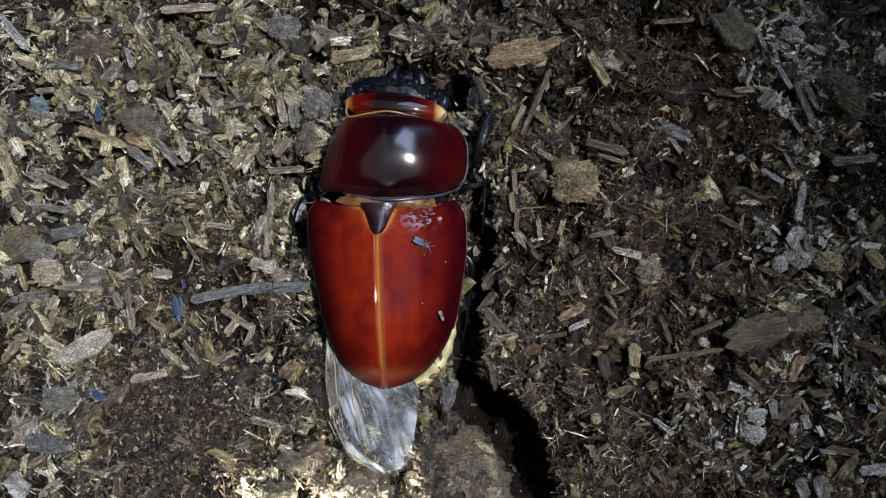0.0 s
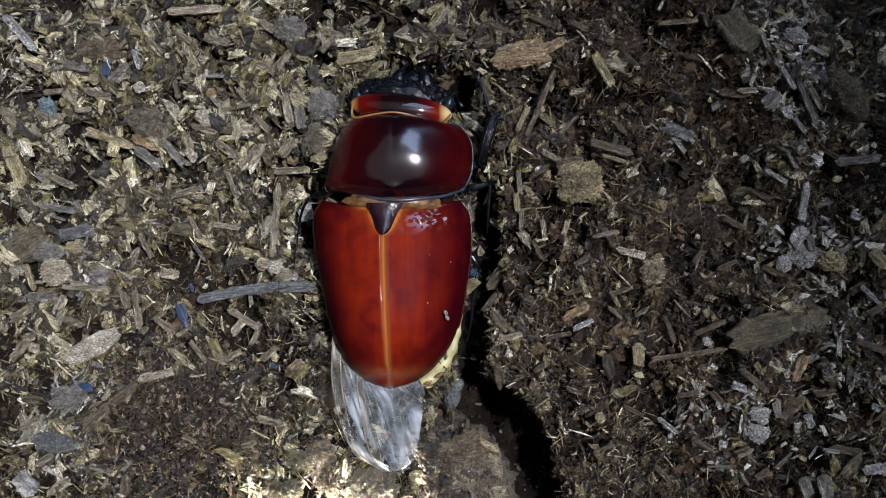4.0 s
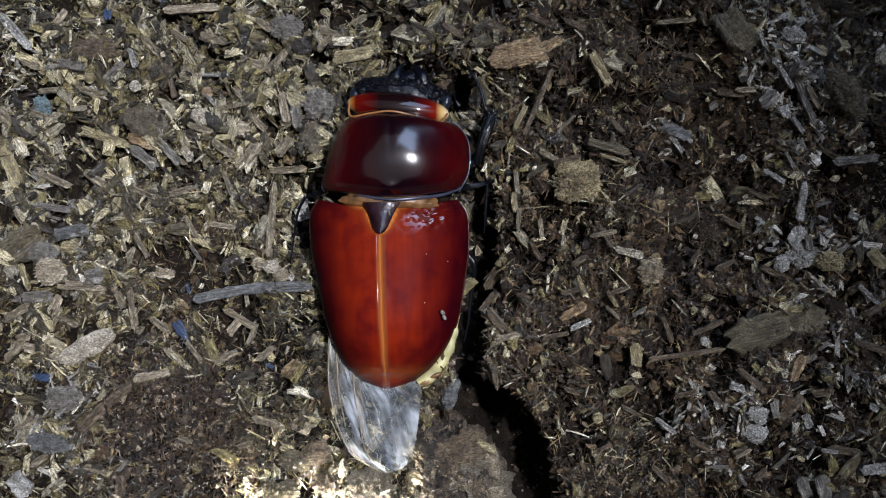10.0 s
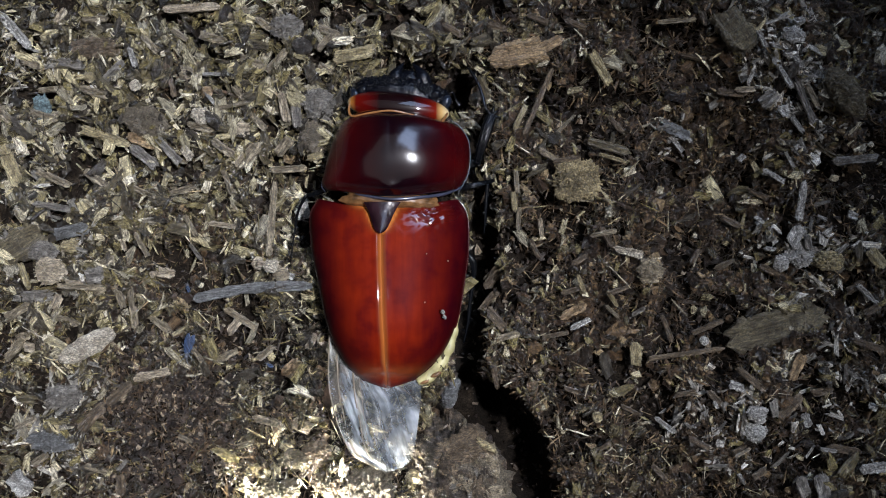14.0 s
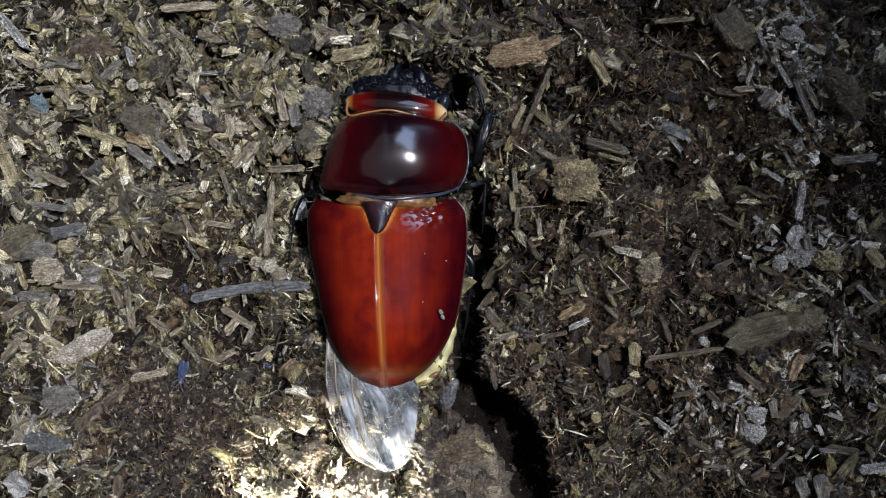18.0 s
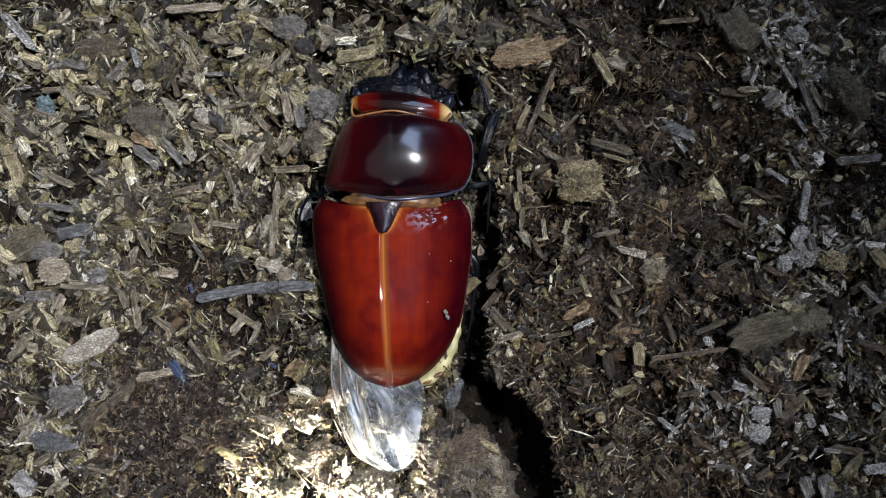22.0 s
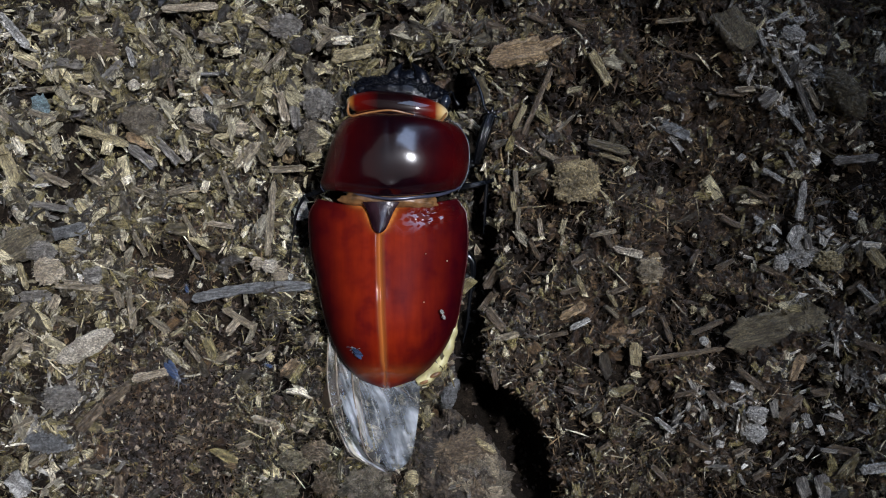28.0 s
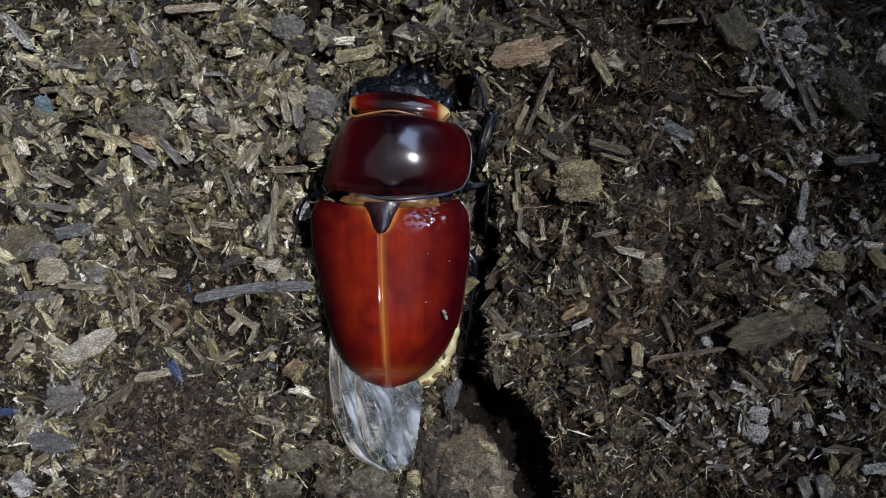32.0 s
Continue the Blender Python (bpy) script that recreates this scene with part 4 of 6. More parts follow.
wy = wing_rows[:, 1, None] * (1 - u) + wing_rows[:, 3, None] * u
fan = np.arctan2(u + 0.2, s + 0.5) / 1.05                     # folds fan out from the wing's root
pleat = np.abs(((fan * 9.0) % 1) - 0.5) * 2 - 0.5
wz = wing_rows[:, 4, None] + 0.16 * pleat * np.clip(s * 3 - 0.1, 0, 1) + 0.35 * np.sin(2 * math.pi * (fan * 2.3 + 0.12)) * np.clip(s * 2, 0.2, 1) + 0.7 * u * (1 - u)
wz = wz + 0.35 * (np.abs((((u * 0.8 - 1.1 * s) * 2.1) % 1) - 0.5) * 2 - 0.5) * np.clip((s - 0.45) * 3, 0, 1) * np.clip(u * 3 - 0.6, 0, 1)
for u0, s0, u1, s1, tall, wide in ((0.34, 0.02, 1.0, 0.70, 0.55, 1.5), (0.46, 0.10, 0.92, 0.98, 0.5, 1.3), (1.0, 0.30, 0.50, 0.60, 0.7, 1.8), (0.52, 0.10, 1.0, 0.36, 0.45, 1.2),
                                   (0.22, 0.58, 0.80, 0.93, 0.5, 1.5), (0.30, 0.30, 0.62, 0.86, 0.4, 1.0)):  # sharp creases
    ax, ay, bx, by = 12 * u0, 20 * s0, 12 * u1, 20 * s1
    long2 = (bx - ax) ** 2 + (by - ay) ** 2
    f = np.clip(((12 * u - ax) * (bx - ax) + (20 * s - ay) * (by - ay)) / long2, 0, 1)
    wz = wz + tall * np.clip(1 - np.hypot(12 * u - ax - f * (bx - ax), 20 * s - ay - f * (by - ay)) / wide, 0, 1)
wz = wz + 0.05 * np.sin(fan * 120 + 3 * s) + 0.25 * value_noise((wx + wy) / 1.1, (wx - wy) / 2.6, 33) + 0.25 * value_noise(wx / 1.6, wy / 2.4, 31)
hind_wing = seated(part_of("hind_wing", raw_mesh("hind_wing", np.stack([wx, wy, wz], -1).reshape(-1, 3) * MM, grid_quads(90, 80, True), True), wing_mat, beetle, "clear crumpled membranous wing, its silvery sheen put into the colour"))
def wing_line(name, ends, r, material, label, bow=0.0):
    """A rib on the wing from one place of its grid to another, both given across and along it."""
    (u0, s0), (u1, s1) = ends
    pts = []
    for i in range(9):
        f = i / 8
        a, b = int(89 * (s0 + (s1 - s0) * f)), int(79 * min(1, u0 + (u1 - u0) * f + bow * math.sin(math.pi * f)))
        pts.append((wx[a, b], wy[a, b], wz[a, b] + 0.04))
    seated(part(name, tube(bmesh.new(), pts, [r * (1 - 0.07 * i) for i in range(9)], 40, 6, 0.7), material, hind_wing, label))


for ends, r, bow in ((((0.0, 0.0), (0.02, 0.95)), 0.14, 0.0), (((0.08, 0.0), (0.10, 0.55)), 0.2, 0.02), (((0.24, 0.0), (0.30, 0.80)), 0.16, 0.02),
                     (((0.31, 0.05), (0.36, 0.7)), 0.07, 0.02)):
    wing_line("vein", ends, r, vein_mat, "brown wing vein", bow)
# pale ribs along the folds stand in for the highlights on them
fold_glint_mat = plain("wing_fold_glint", (0.20, 0.23, 0.28), 0.3, 0.3, 0.2, 1500.0)
for k in range(5):
    wing_line("fold", ((0.28 + 0.10 * k, 0.10), (0.62 + 0.08 * k, 0.93 - 0.13 * k)), 0.032, fold_glint_mat, "raised fold line, pale to stand in for its highlight", 0.0)
wing_line("vein", ((0.62, 0.22), (1.0, 0.40)), 0.08, vein_mat, "brown wing vein")
folded = np.stack([fan, s + 0 * u, u + 0 * s], -1)
hind_wing.data.attributes.new("fold", "FLOAT_VECTOR", "POINT").data.foreach_set("vector", np.ascontiguousarray(folded, np.float32).ravel())

# brown tip of the other, folded wing beside the unfolded one
bm = tube(bmesh.new(), [(-14.0, -16.5, 3.4), (-15.0, -19.0, 3.2), (-16.3, -21.6, 2.4), (-16.9, -23.2, 1.6)], [0.6, 1.2, 1.3, 0.15], 24, 14, 0.14)
seated(part("folded_wing_tip", bm, plain("amber_brown_membrane", (0.060, 0.038, 0.021), 0.5, 0.1, 0.6, 900.0, 0.6), beetle, "amber-brown folded wing tip"))

# specks stuck to the wing cases
for p, r in (((0.16, -8.33, 11.2), 0.28), ((0.39, -9.04, 11.0), 0.26)):
    seated(part("speck", lump(bmesh.new(), *p, r, r * 1.5, r * 0.6, 30, 0.2, 1.5, 2), WOOD["white"], beetle, "grey speck stuck to the wing case"))
for p in ((-13.22, -9.3, 10.6), (-16.63, 0.84, 8.8), (-2.06, -0.32, 11.8), (0.86, -1.34, 9.8), (-2.29, -6.9, 11.9), (-9.85, -4.9, 12.1), (-12.15, -7.4, 11.2), (-5.87, -8.04, 12.1), (-12.72, -13.37, 9.4)):
    seated(part("dust_speck", lump(bmesh.new(), *p, 0.1, 0.12, 0.06, 0, 0, 1, 1), WOOD["pale"], beetle))

# ---- single pieces lying on the soil ----


def ground_at(x, y):
    return float(height(x, y))


def chip(tone, x0, y0, x1, y1, width, label, thick=0.8, lift=1.9, name="wood_chip", seed=0, bend=0.0, category="wood chip", tilt=0.0):
    """A split piece of wood from one end to the other: strands of their own length and height, ragged ends, an uneven edge."""
    seed = seed or int(abs(x0 * 31 + y0 * 17)) + 3
    length = math.hypot(x1 - x0, y1 - y0)
    n, k = max(12, min(40, int(length * 5))), 18
    shape = random.Random(seed)
    ends = [shape.uniform(0.35, 1.0) for _ in range(2)]
    strands = [(shape.uniform(-1, 1), shape.uniform(0, 1), shape.uniform(0, 1)) for _ in range(7)]
    fray = min(0.16, 0.55 * width / length)
    bm, rings = bmesh.new(), []
    for i in range(n):
        s = i / (n - 1)
        grow = min(1.0, ends[0] + s * 6) * min(1.0, ends[1] + (1 - s) * 6)
        grow *= 1 + 0.20 * noise.noise(Vector((s * length * 0.45, seed, 1))) + 0.13 * noise.noise(Vector((s * length * 1.7, seed, 2)))
        ring = []
        for j in range(k):
            a = 2 * math.pi * j / k
            c, d = math.cos(a), math.sin(a)
            c, d = math.copysign(abs(c) ** 0.7, c), math.copysign(abs(d) ** 0.5, d)
            high, left, right = strands[min(6, int((c + 1) * 3.5))]
            along = left * fray + s * (1 - left * fray - right * fray)
            q = Vector((along * length * 0.9, c * 1.6, d * 1.3 + seed))
            r = grow * (1 + 0.14 * noise.noise(q) + 0.10 * noise.noise(q * 3.3))
            z = d * thick / 2 * r + 0.10 * noise.noise(q * 1.7)
            if d > 0:
                broken = math.floor(noise.noise(Vector((along * 2.6, high * 9, seed))) * 3) / 3
                z += thick * (0.20 * high + 0.28 * broken) + 0.09 * noise.noise(Vector((along * length * 0.3, c * width * 5, seed)))
            ring.append(bm.verts.new(Vector(((along - 0.5) * length, c * width / 2 * r + bend * math.sin(math.pi * s) * length, z)) * MM))
        rings.append(ring)
    for p, q in zip(rings, rings[1:]):
        for j in range(k):
            bm.faces.new((p[j], p[(j + 1) % k], q[(j + 1) % k], q[j]))
    for ring in (rings[0][::-1], rings[-1]):
        mid = bm.verts.new(sum((v.co for v in ring), Vector()) / k)
        for j in range(k):
            bm.faces.new((ring[j], ring[(j + 1) % k], mid))
    ob = part(name, bm, WOOD[tone], None, "", False)
    z0, z1 = ground_at(x0, y0), ground_at(x1, y1)
    x, y = (x0 + x1) / 2, (y0 + y1) / 2
    z = max((z0 + z1) / 2, ground_at(x, y)) + lift
    slope = max(-25, min(25, math.degrees(math.atan2(z1 - z0, length)))) * 0.5
    ob.matrix_world = Matrix.Translation((x * MM, y * MM, z * MM)) @ pose(0, 0, 0, 0, 0, math.degrees(math.atan2(y1 - y0, x1 - x0))) @ pose(0, 0, 0, tilt, -slope, 0)
    return tagged(ob, label, category, "larger pieces on the soil")


def clod(tone, x, y, rx, ry, rz, label, turn=0.0, lift=0.3, rough=0.35, name="soil_clod", seed=0, level=4, freq=0.7, category="clod", square=0.0):
    lift = lift + 1.1
    seed = seed or int(abs(x * 13 + y * 7)) + 1
    bm = lump(bmesh.new(), 0, 0, 0, rx, ry, rz, turn, rough, freq, level, seed)
    bits = random.Random(seed)

    def squared(p):
        """Pushes a round plan out towards a block's."""
        most = max(abs(p[0]) / rx, abs(p[1]) / ry)
        k = (math.hypot(p[0] / rx, p[1] / ry) / most) ** square if most > 1e-9 else 1.0
        return Vector((p[0] * k, p[1] * k, p[2]))

    if square:
        for v in bm.verts:
            v.co = squared(v.co)
    if min(rx, ry) > 1.3 and rough > 0.15:                   # splinters caked on it
        spin = pose(0, 0, 0, 0, 0, turn)
        for _ in range(int(22 * rx * ry)):
            a, e = bits.uniform(0, 2 * math.pi), math.sqrt(bits.uniform(0, 1.05))
            at = spin @ Vector((rx * e * math.cos(a), ry * e * math.sin(a), rz * math.sqrt(max(0.04, 1 - e * e)) * bits.uniform(0.9, 1.15)))
            at = squared(at)
            size = (bits.uniform(0.25, 0.9), bits.uniform(0.10, 0.32), bits.uniform(0.08, 0.25))
            made = bmesh.ops.create_icosphere(bm, subdivisions=1, radius=1.0)["verts"]
            way = Matrix.Translation(at * MM) @ pose(0, 0, 0, bits.gauss(0, 35), bits.gauss(0, 35), bits.uniform(0, 180))
            for v in made:
                v.co = way @ Vector([v.co[k] * size[k] * bits.uniform(0.6, 1.2) * MM for k in range(3)])
    ob = part(name, bm, WOOD[tone], None, "", False)
    ob.location = (x * MM, y * MM, (ground_at(x, y) + lift) * MM)
    return tagged(ob, label, category, "larger pieces on the soil")


chip("pale", -41.64, 35.87, -32.6, 36.2, 1.26, "pale dry wood chip on the soil")
chip("pale", -56.98, 33.13, -55.4, 35.87, 1.01, "pale dry wood chip on the soil")
chip("white", -64.61, 35.04, -59.96, 29.4, 1.26, "whitish mouldy twig on the soil", name='twig', category='twig')
chip("grey", -55.82, 27.49, -51.75, 26.99, 1.43, "small weathered grey wood chip on the soil")
clod("brown", -50.7, 29.84, 3.52, 1.43, 1.4, "rounded brown bark lump", turn=0)
chip("tan", -59.96, 23.76, -53.33, 24.01, 0.84, "tan wood chip lying on the soil")
chip("grey", -46.36, 27.99, -49.52, 24.17, 1.09, "small weathered grey wood chip on the soil")
clod("humus", -43.38, 19.02, 3.02, 1.93, 1.6, "grey fibrous soil clod", turn=-10)
chip("rust", -46.36, 17.29, -41.47, 15.71, 2.01, "orange-brown wood chip on the soil", thick=0.9)
chip("straw", -53.33, 18.12, -45.7, 15.47, 1.34, "pale dry wood chip on the soil")
chip("grey", -46.03, 15.63, -41.72, 12.31, 1.59, "dark chip with whitish broken end")
chip("straw", -64.11, 16.13, -61.46, 9.08, 1.93, "pale dry wood chip on the soil")
chip("brown", -40.81, 27.9, -39.48, 22.6, 0.84, "brown bark chip on the soil")
clod("tan", -37.97, 26.51, 1.26, 1.09, 1, "small tan crumb of wood")
chip("pale", -23.56, 23.59, -22.65, 18.78, 1.26, "pale dry wood chip on the soil")
chip("grey", -21.57, 23.18, -21.16, 17.95, 1.43, "small weathered grey wood chip on the soil")
chip("tan", -30.11, 11.82, -26.63, 15.88, 1.76, "tan wood chip lying on the soil", thick=0.8)
clod("grey", -22.98, 33.09, 2.18, 1.76, 1.5, "grey blocky bark crumb")
chip("tan", -25.97, 26.16, -22.65, 29.89, 1.17, "tan wood chip lying on the soil")
chip("tan", -32.77, 20.52, -28.2, 21.69, 0.59, "tan wood chip lying on the soil")
clod("pale", -29.39, 17.6, 1.51, 1.01, 0.8, "pale rotten wood crumb")
chip("white", -34.67, 23.43, -32.52, 20.77, 0.5, "thin pale splinter on the soil")
chip("white", -35.42, 26, -31.11, 26, 0.5, "thin pale splinter on the soil")
clod("grey", -17.99, 21.43, 2.43, 2.27, 2.8, "rounded dark brown soil clod beside the beetle", rough=0.2)
clod("humus", -18.99, 17.02, 1.68, 2.35, 1.4, "crumbly soil clod beside the beetle")
chip("slate", -57.64, 2.36, -51.67, 3.53, 1.85, "grey-blue flat bark chip on the soil")
chip("olive", -64.77, -0.62, -58.97, 3.03, 4.53, "striped grey-brown bark piece on the soil", thick=1.2)
chip("grey", -62.62, -6.84, -57.31, -6.43, 1.68, "small weathered grey wood chip on the soil")
chip("tan", -65.11, -10.24, -60.63, -7.75, 1.26, "tan wood chip lying on the soil")
clod("pale", -57.86, -2.87, 1.76, 1.68, 1.3, "pale lump of rotten wood")
clod("straw", -54.7, 0.71, 1.26, 1.01, 0.9, "yellowish crumb of wood")
chip("pale", -42.38, -2.94, -39.32, -3.44, 1.43, "pale dry wood chip on the soil")
chip("slate", -36.47, -6.98, -18.28, -5, 1.51, "long blue-grey curved bark strip beside the beetle", thick=0.7, bend=0.035, lift=3.3, name='bark_strip', category='bark')
chip("tan", -24.68, 10.48, -25.35, -0.87, 1.09, "tan-grey straight stick beside the beetle", thick=1.0, lift=2.1, name='stick', category='stick')
clod("pale", -26.98, -1.87, 0.84, 0.92, 0.9, "small pale crumb of wood")
chip("pale", -24.47, -2.11, -22.98, -3.94, 1.17, "pale dry wood chip on the soil")
chip("white", -22.4, 8.9, -20.9, 4.6, 2.4, "crumpled translucent pale flake beside the beetle", thick=0.5, lift=2.6, name='flake', category='flake')
chip("bright", -21.9, 8.6, -20.9, 7.2, 1.5, "bright bluish-white fold of a translucent flake", thick=0.4, lift=3.1, name='flake', category='flake')
clod("speckle", -51.54, -13.78, 4.53, 1.59, 1.5, "oval pale grey wood piece on the soil", turn=30, rough=0.13, lift=2.6)
clod("grey", -55.2, -21.43, 2.69, 1.68, 1.8, "grey bark crumb on the soil")
clod("slate", -56.44, -27.51, 3.02, 1.51, 1.7, "blue-grey bark crumb on the soil")
chip("brown", -52.67, -26.33, -49.02, -22.18, 1.51, "dark curved bark strip on the soil", thick=0.9)
chip("brown", -49.35, -22.51, -45.2, -19.2, 1.43, "dark curved bark strip on the soil", thick=0.9)
chip("pale", -45.04, -18.62, -39.57, -17.45, 1.17, "pale dry wood chip on the soil")
chip("white", -63.45, -32.63, -60.46, -35.78, 2.52, "whitish lump of rotten wood", thick=1.4)
chip("brown", -47.19, -32.46, -46.7, -35.95, 1.34, "brown bark chip on the soil")
chip("rust", -23.64, -18.86, -20.99, -16.21, 2.18, "tan wood chip lying on the soil")
chip("tan", -27.62, -24.09, -23.31, -25.25, 1.09, "tan wood chip lying on the soil")
chip("tan", -22.07, -24.83, -18.92, -26.33, 1.85, "tan wood chip lying on the soil")
chip("tan", -44.87, 2.86, -43.05, -0.87, 0.76, "tan wood chip lying on the soil")
chip("grey", -37.41, 1.2, -35.58, -1.45, 0.59, "small weathered grey wood chip on the soil")
chip("tan", -32.02, 11.98, -30.61, 8.25, 0.84, "tan wood chip lying on the soil")
chip("tan", -59.8, 11.98, -54.82, 9.5, 1.09, "tan wood chip lying on the soil")
chip("tan", -52.34, 11.98, -48.19, 9.08, 1.26, "tan wood chip lying on the soil")
chip("grey", -59.8, 7.01, -53.99, 6.01, 1.01, "small weathered grey wood chip on the soil")
chip("tan", -45.7, 9.5, -41.56, 7.84, 0.84, "tan wood chip lying on the soil")
chip("tan", -39.9, 8.25, -35.75, 9.5, 1.01, "tan wood chip lying on the soil")
chip("tan", -37.41, 5.35, -35.58, 2.03, 0.67, "tan wood chip lying on the soil")
chip("pale", -33.93, 4.11, -29.95, 3.53, 0.76, "pale dry wood chip on the soil")
chip("tan", -47.77, -5.02, -46.36, -8.33, 0.76, "tan wood chip lying on the soil")
chip("tan", -45.7, -4.6, -45.2, -11.65, 0.84, "tan wood chip lying on the soil")
chip("tan", -32.43, -8.33, -27.46, -11.65, 1.01, "tan wood chip lying on the soil")
chip("tan", -29.95, -9.58, -31.77, -12.06, 1.01, "tan wood chip lying on the soil")
chip("tan", -43.21, -9.58, -39.9, -12.06, 1.01, "tan wood chip lying on the soil")
chip("tan", -29.95, 28.57, -25.8, 26.91, 1.17, "tan wood chip lying on the soil")
chip("tan", -31.6, 33.96, -28.29, 35.62, 1.01, "tan wood chip lying on the soil")
chip("tan", -53.16, 33.96, -49.02, 34.37, 1.01, "tan wood chip lying on the soil")
chip("tan", -39.9, 32.71, -37.41, 31.06, 0.84, "tan wood chip lying on the soil")
chip("tan", -44.04, 31.88, -41.56, 28.98, 1.01, "tan wood chip lying on the soil")
chip("tan", -35.75, 31.88, -31.6, 30.64, 1.17, "tan wood chip lying on the soil")
chip("tan", -30.78, 24.42, -28.29, 21.93, 1.09, "tan wood chip lying on the soil")
chip("tan", -37.41, 18.62, -32.85, 17.37, 1.01, "tan wood chip lying on the soil")
chip("tan", -40.73, 14.47, -37.41, 12.81, 0.84, "tan wood chip lying on the soil")
chip("tan", -28.29, 20.28, -25.8, 17.79, 1.01, "tan wood chip lying on the soil")
chip("tan", -33.26, 16.13, -29.95, 13.64, 1.17, "tan wood chip lying on the soil")
chip("tan", -25.8, 11.98, -20, 12.4, 1.09, "tan wood chip lying on the soil")
chip("tan", -62.29, 28.57, -58.97, 26.91, 1.17, "tan wood chip lying on the soil")
chip("tan", -64.77, 21.1, -62.29, 18.62, 1.34, "tan wood chip lying on the soil")
chip("tan", -59.8, 20.28, -55.65, 19.03, 1.01, "tan wood chip lying on the soil")
chip("tan", -52.34, 23.59, -48.19, 22.35, 1.09, "tan wood chip lying on the soil")
chip("tan", -61.46, 4.11, -63.12, 6.18, 0.92, "tan wood chip lying on the soil")
chip("tan", -49.85, -2.11, -47.77, -0.87, 1.17, "tan wood chip lying on the soil")
chip("tan", -56.48, -9.58, -53.16, -10.82, 0.84, "tan wood chip lying on the soil")
chip("tan", -62.29, -12.89, -59.8, -12.06, 1.17, "tan wood chip lying on the soil")
chip("tan", -64.77, -16.21, -61.46, -12.89, 1.34, "tan wood chip lying on the soil")
chip("tan", -59.8, -21.19, -56.9, -22.84, 1.17, "tan wood chip lying on the soil")
chip("tan", -63.12, -26.16, -59.8, -24.5, 1.01, "tan wood chip lying on the soil")
chip("tan", -51.51, -30.72, -48.19, -31.97, 0.84, "tan wood chip lying on the soil")
chip("tan", -33.26, -16.21, -29.95, -14.55, 1.01, "tan wood chip lying on the soil")
chip("tan", -37.41, -12.89, -34.92, -16.21, 0.67, "tan wood chip lying on the soil")
chip("tan", -27.46, -16.21, -24.97, -14.14, 1.01, "tan wood chip lying on the soil")
chip("tan", -20, -14.55, -18.34, -12.06, 1.01, "tan wood chip lying on the soil")
chip("tan", -39.9, -27.82, -37.41, -28.65, 0.67, "tan wood chip lying on the soil")
chip("tan", -29.95, -28.65, -27.46, -27.82, 0.84, "tan wood chip lying on the soil")
chip("tan", -59.8, -31.14, -57.31, -29.48, 1.01, "tan wood chip lying on the soil")
chip("tan", -18.34, 33.13, -14.19, 31.06, 1.17, "tan wood chip lying on the soil")
chip("tan", -27.46, 34.37, -24.97, 32.3, 1.01, "tan wood chip lying on the soil")
chip("tan", -13.36, 33.13, -10.87, 35.2, 1.01, "tan wood chip lying on the soil")
chip("tan", -7.56, 31.88, -5.07, 33.54, 1.01, "tan wood chip lying on the soil")
chip("tan", -18.34, 27.74, -15.85, 26.08, 1.01, "tan wood chip lying on the soil")
chip("tan", -15.85, 31.88, -18.34, 29.4, 1.01, "tan wood chip lying on the soil")
chip("straw", -16.01, 27.9, -9.38, 29.23, 1.85, "pale yellowish wood chip before the beetle", thick=0.9)
chip("rust", 6.54, 28.24, 15.5, 29.73, 3.69, "orange-tan split bark piece before the beetle", thick=1.8, lift=1.9, name='bark_piece', category='bark')
chip("rust", 14, 29.23, 17.82, 31.22, 1.51, "torn orange-tan bark splinter", name='bark_piece', category='bark')
chip("straw", 21.45, 29.04, 24.68, 24.15, 1.34, "yellow-tan straight chip on the soil", thick=0.9, lift=2.0)
chip("olive", 40.5, 35.2, 44.6, 29.0, 4.4, "thick olive-brown bark block on the soil", thick=2.6, lift=2.2, name='bark_piece', category='bark')
chip("straw", 42.53, 33.54, 45.51, 31.72, 1.17, "yellowish torn edge of bark")
clod("bright", 51.27, 32.92, 0.76, 0.59, 0.9, "white mould tuft on soil", lift=2.0, rough=0.5, freq=1.0)
clod("white", 50.64, 31.18, 1.68, 1.09, 0.9, "grey mouldy crumb on the soil", lift=1.7, rough=0.5, freq=1.0)
chip("white", 49.33, 30.6, 52.33, 26.42, 0.76, "pale mouldy fibre on the soil", lift=1.0)
chip("grey", 51.66, 25.42, 55, 18.74, 1.01, "small weathered grey wood chip on the soil", lift=1.0)
chip("straw", 55.17, 29.9, 56.99, 29.49, 1.51, "pale dry wood chip on the soil", lift=2.6)
clod("olive", 59.0, 23.2, 4.3, 1.9, 1.7, "oval grey-tan bark piece on the soil", turn=-54, lift=2.4, rough=0.18, name='bark_piece', category='bark')
clod("crumbly", 19.75, 10.4, 3.2, 2.9, 1.7, "square crumbly tan lump of rotten wood", turn=4, lift=0.9, rough=0.34, level=5, freq=0.8, square=0.5)
chip("brown", 16.2, 13.0, 20.4, 13.9, 0.8, "brown splinter over the edge of a crumbly lump", lift=2.6)
chip("brown", 20.8, 13.3, 24.0, 11.6, 0.6, "thin brown splinter over the edge of a crumbly lump", lift=2.5)
chip("tan", 18.23, 8.2, 22.89, 8.04, 1.51, "pale torn bark edge", thick=0.9, lift=1.3)
chip("slate", 33.37, 19.19, 37.86, 17.19, 1.68, "bluish translucent flake on the soil", lift=1.4, thick=0.4)
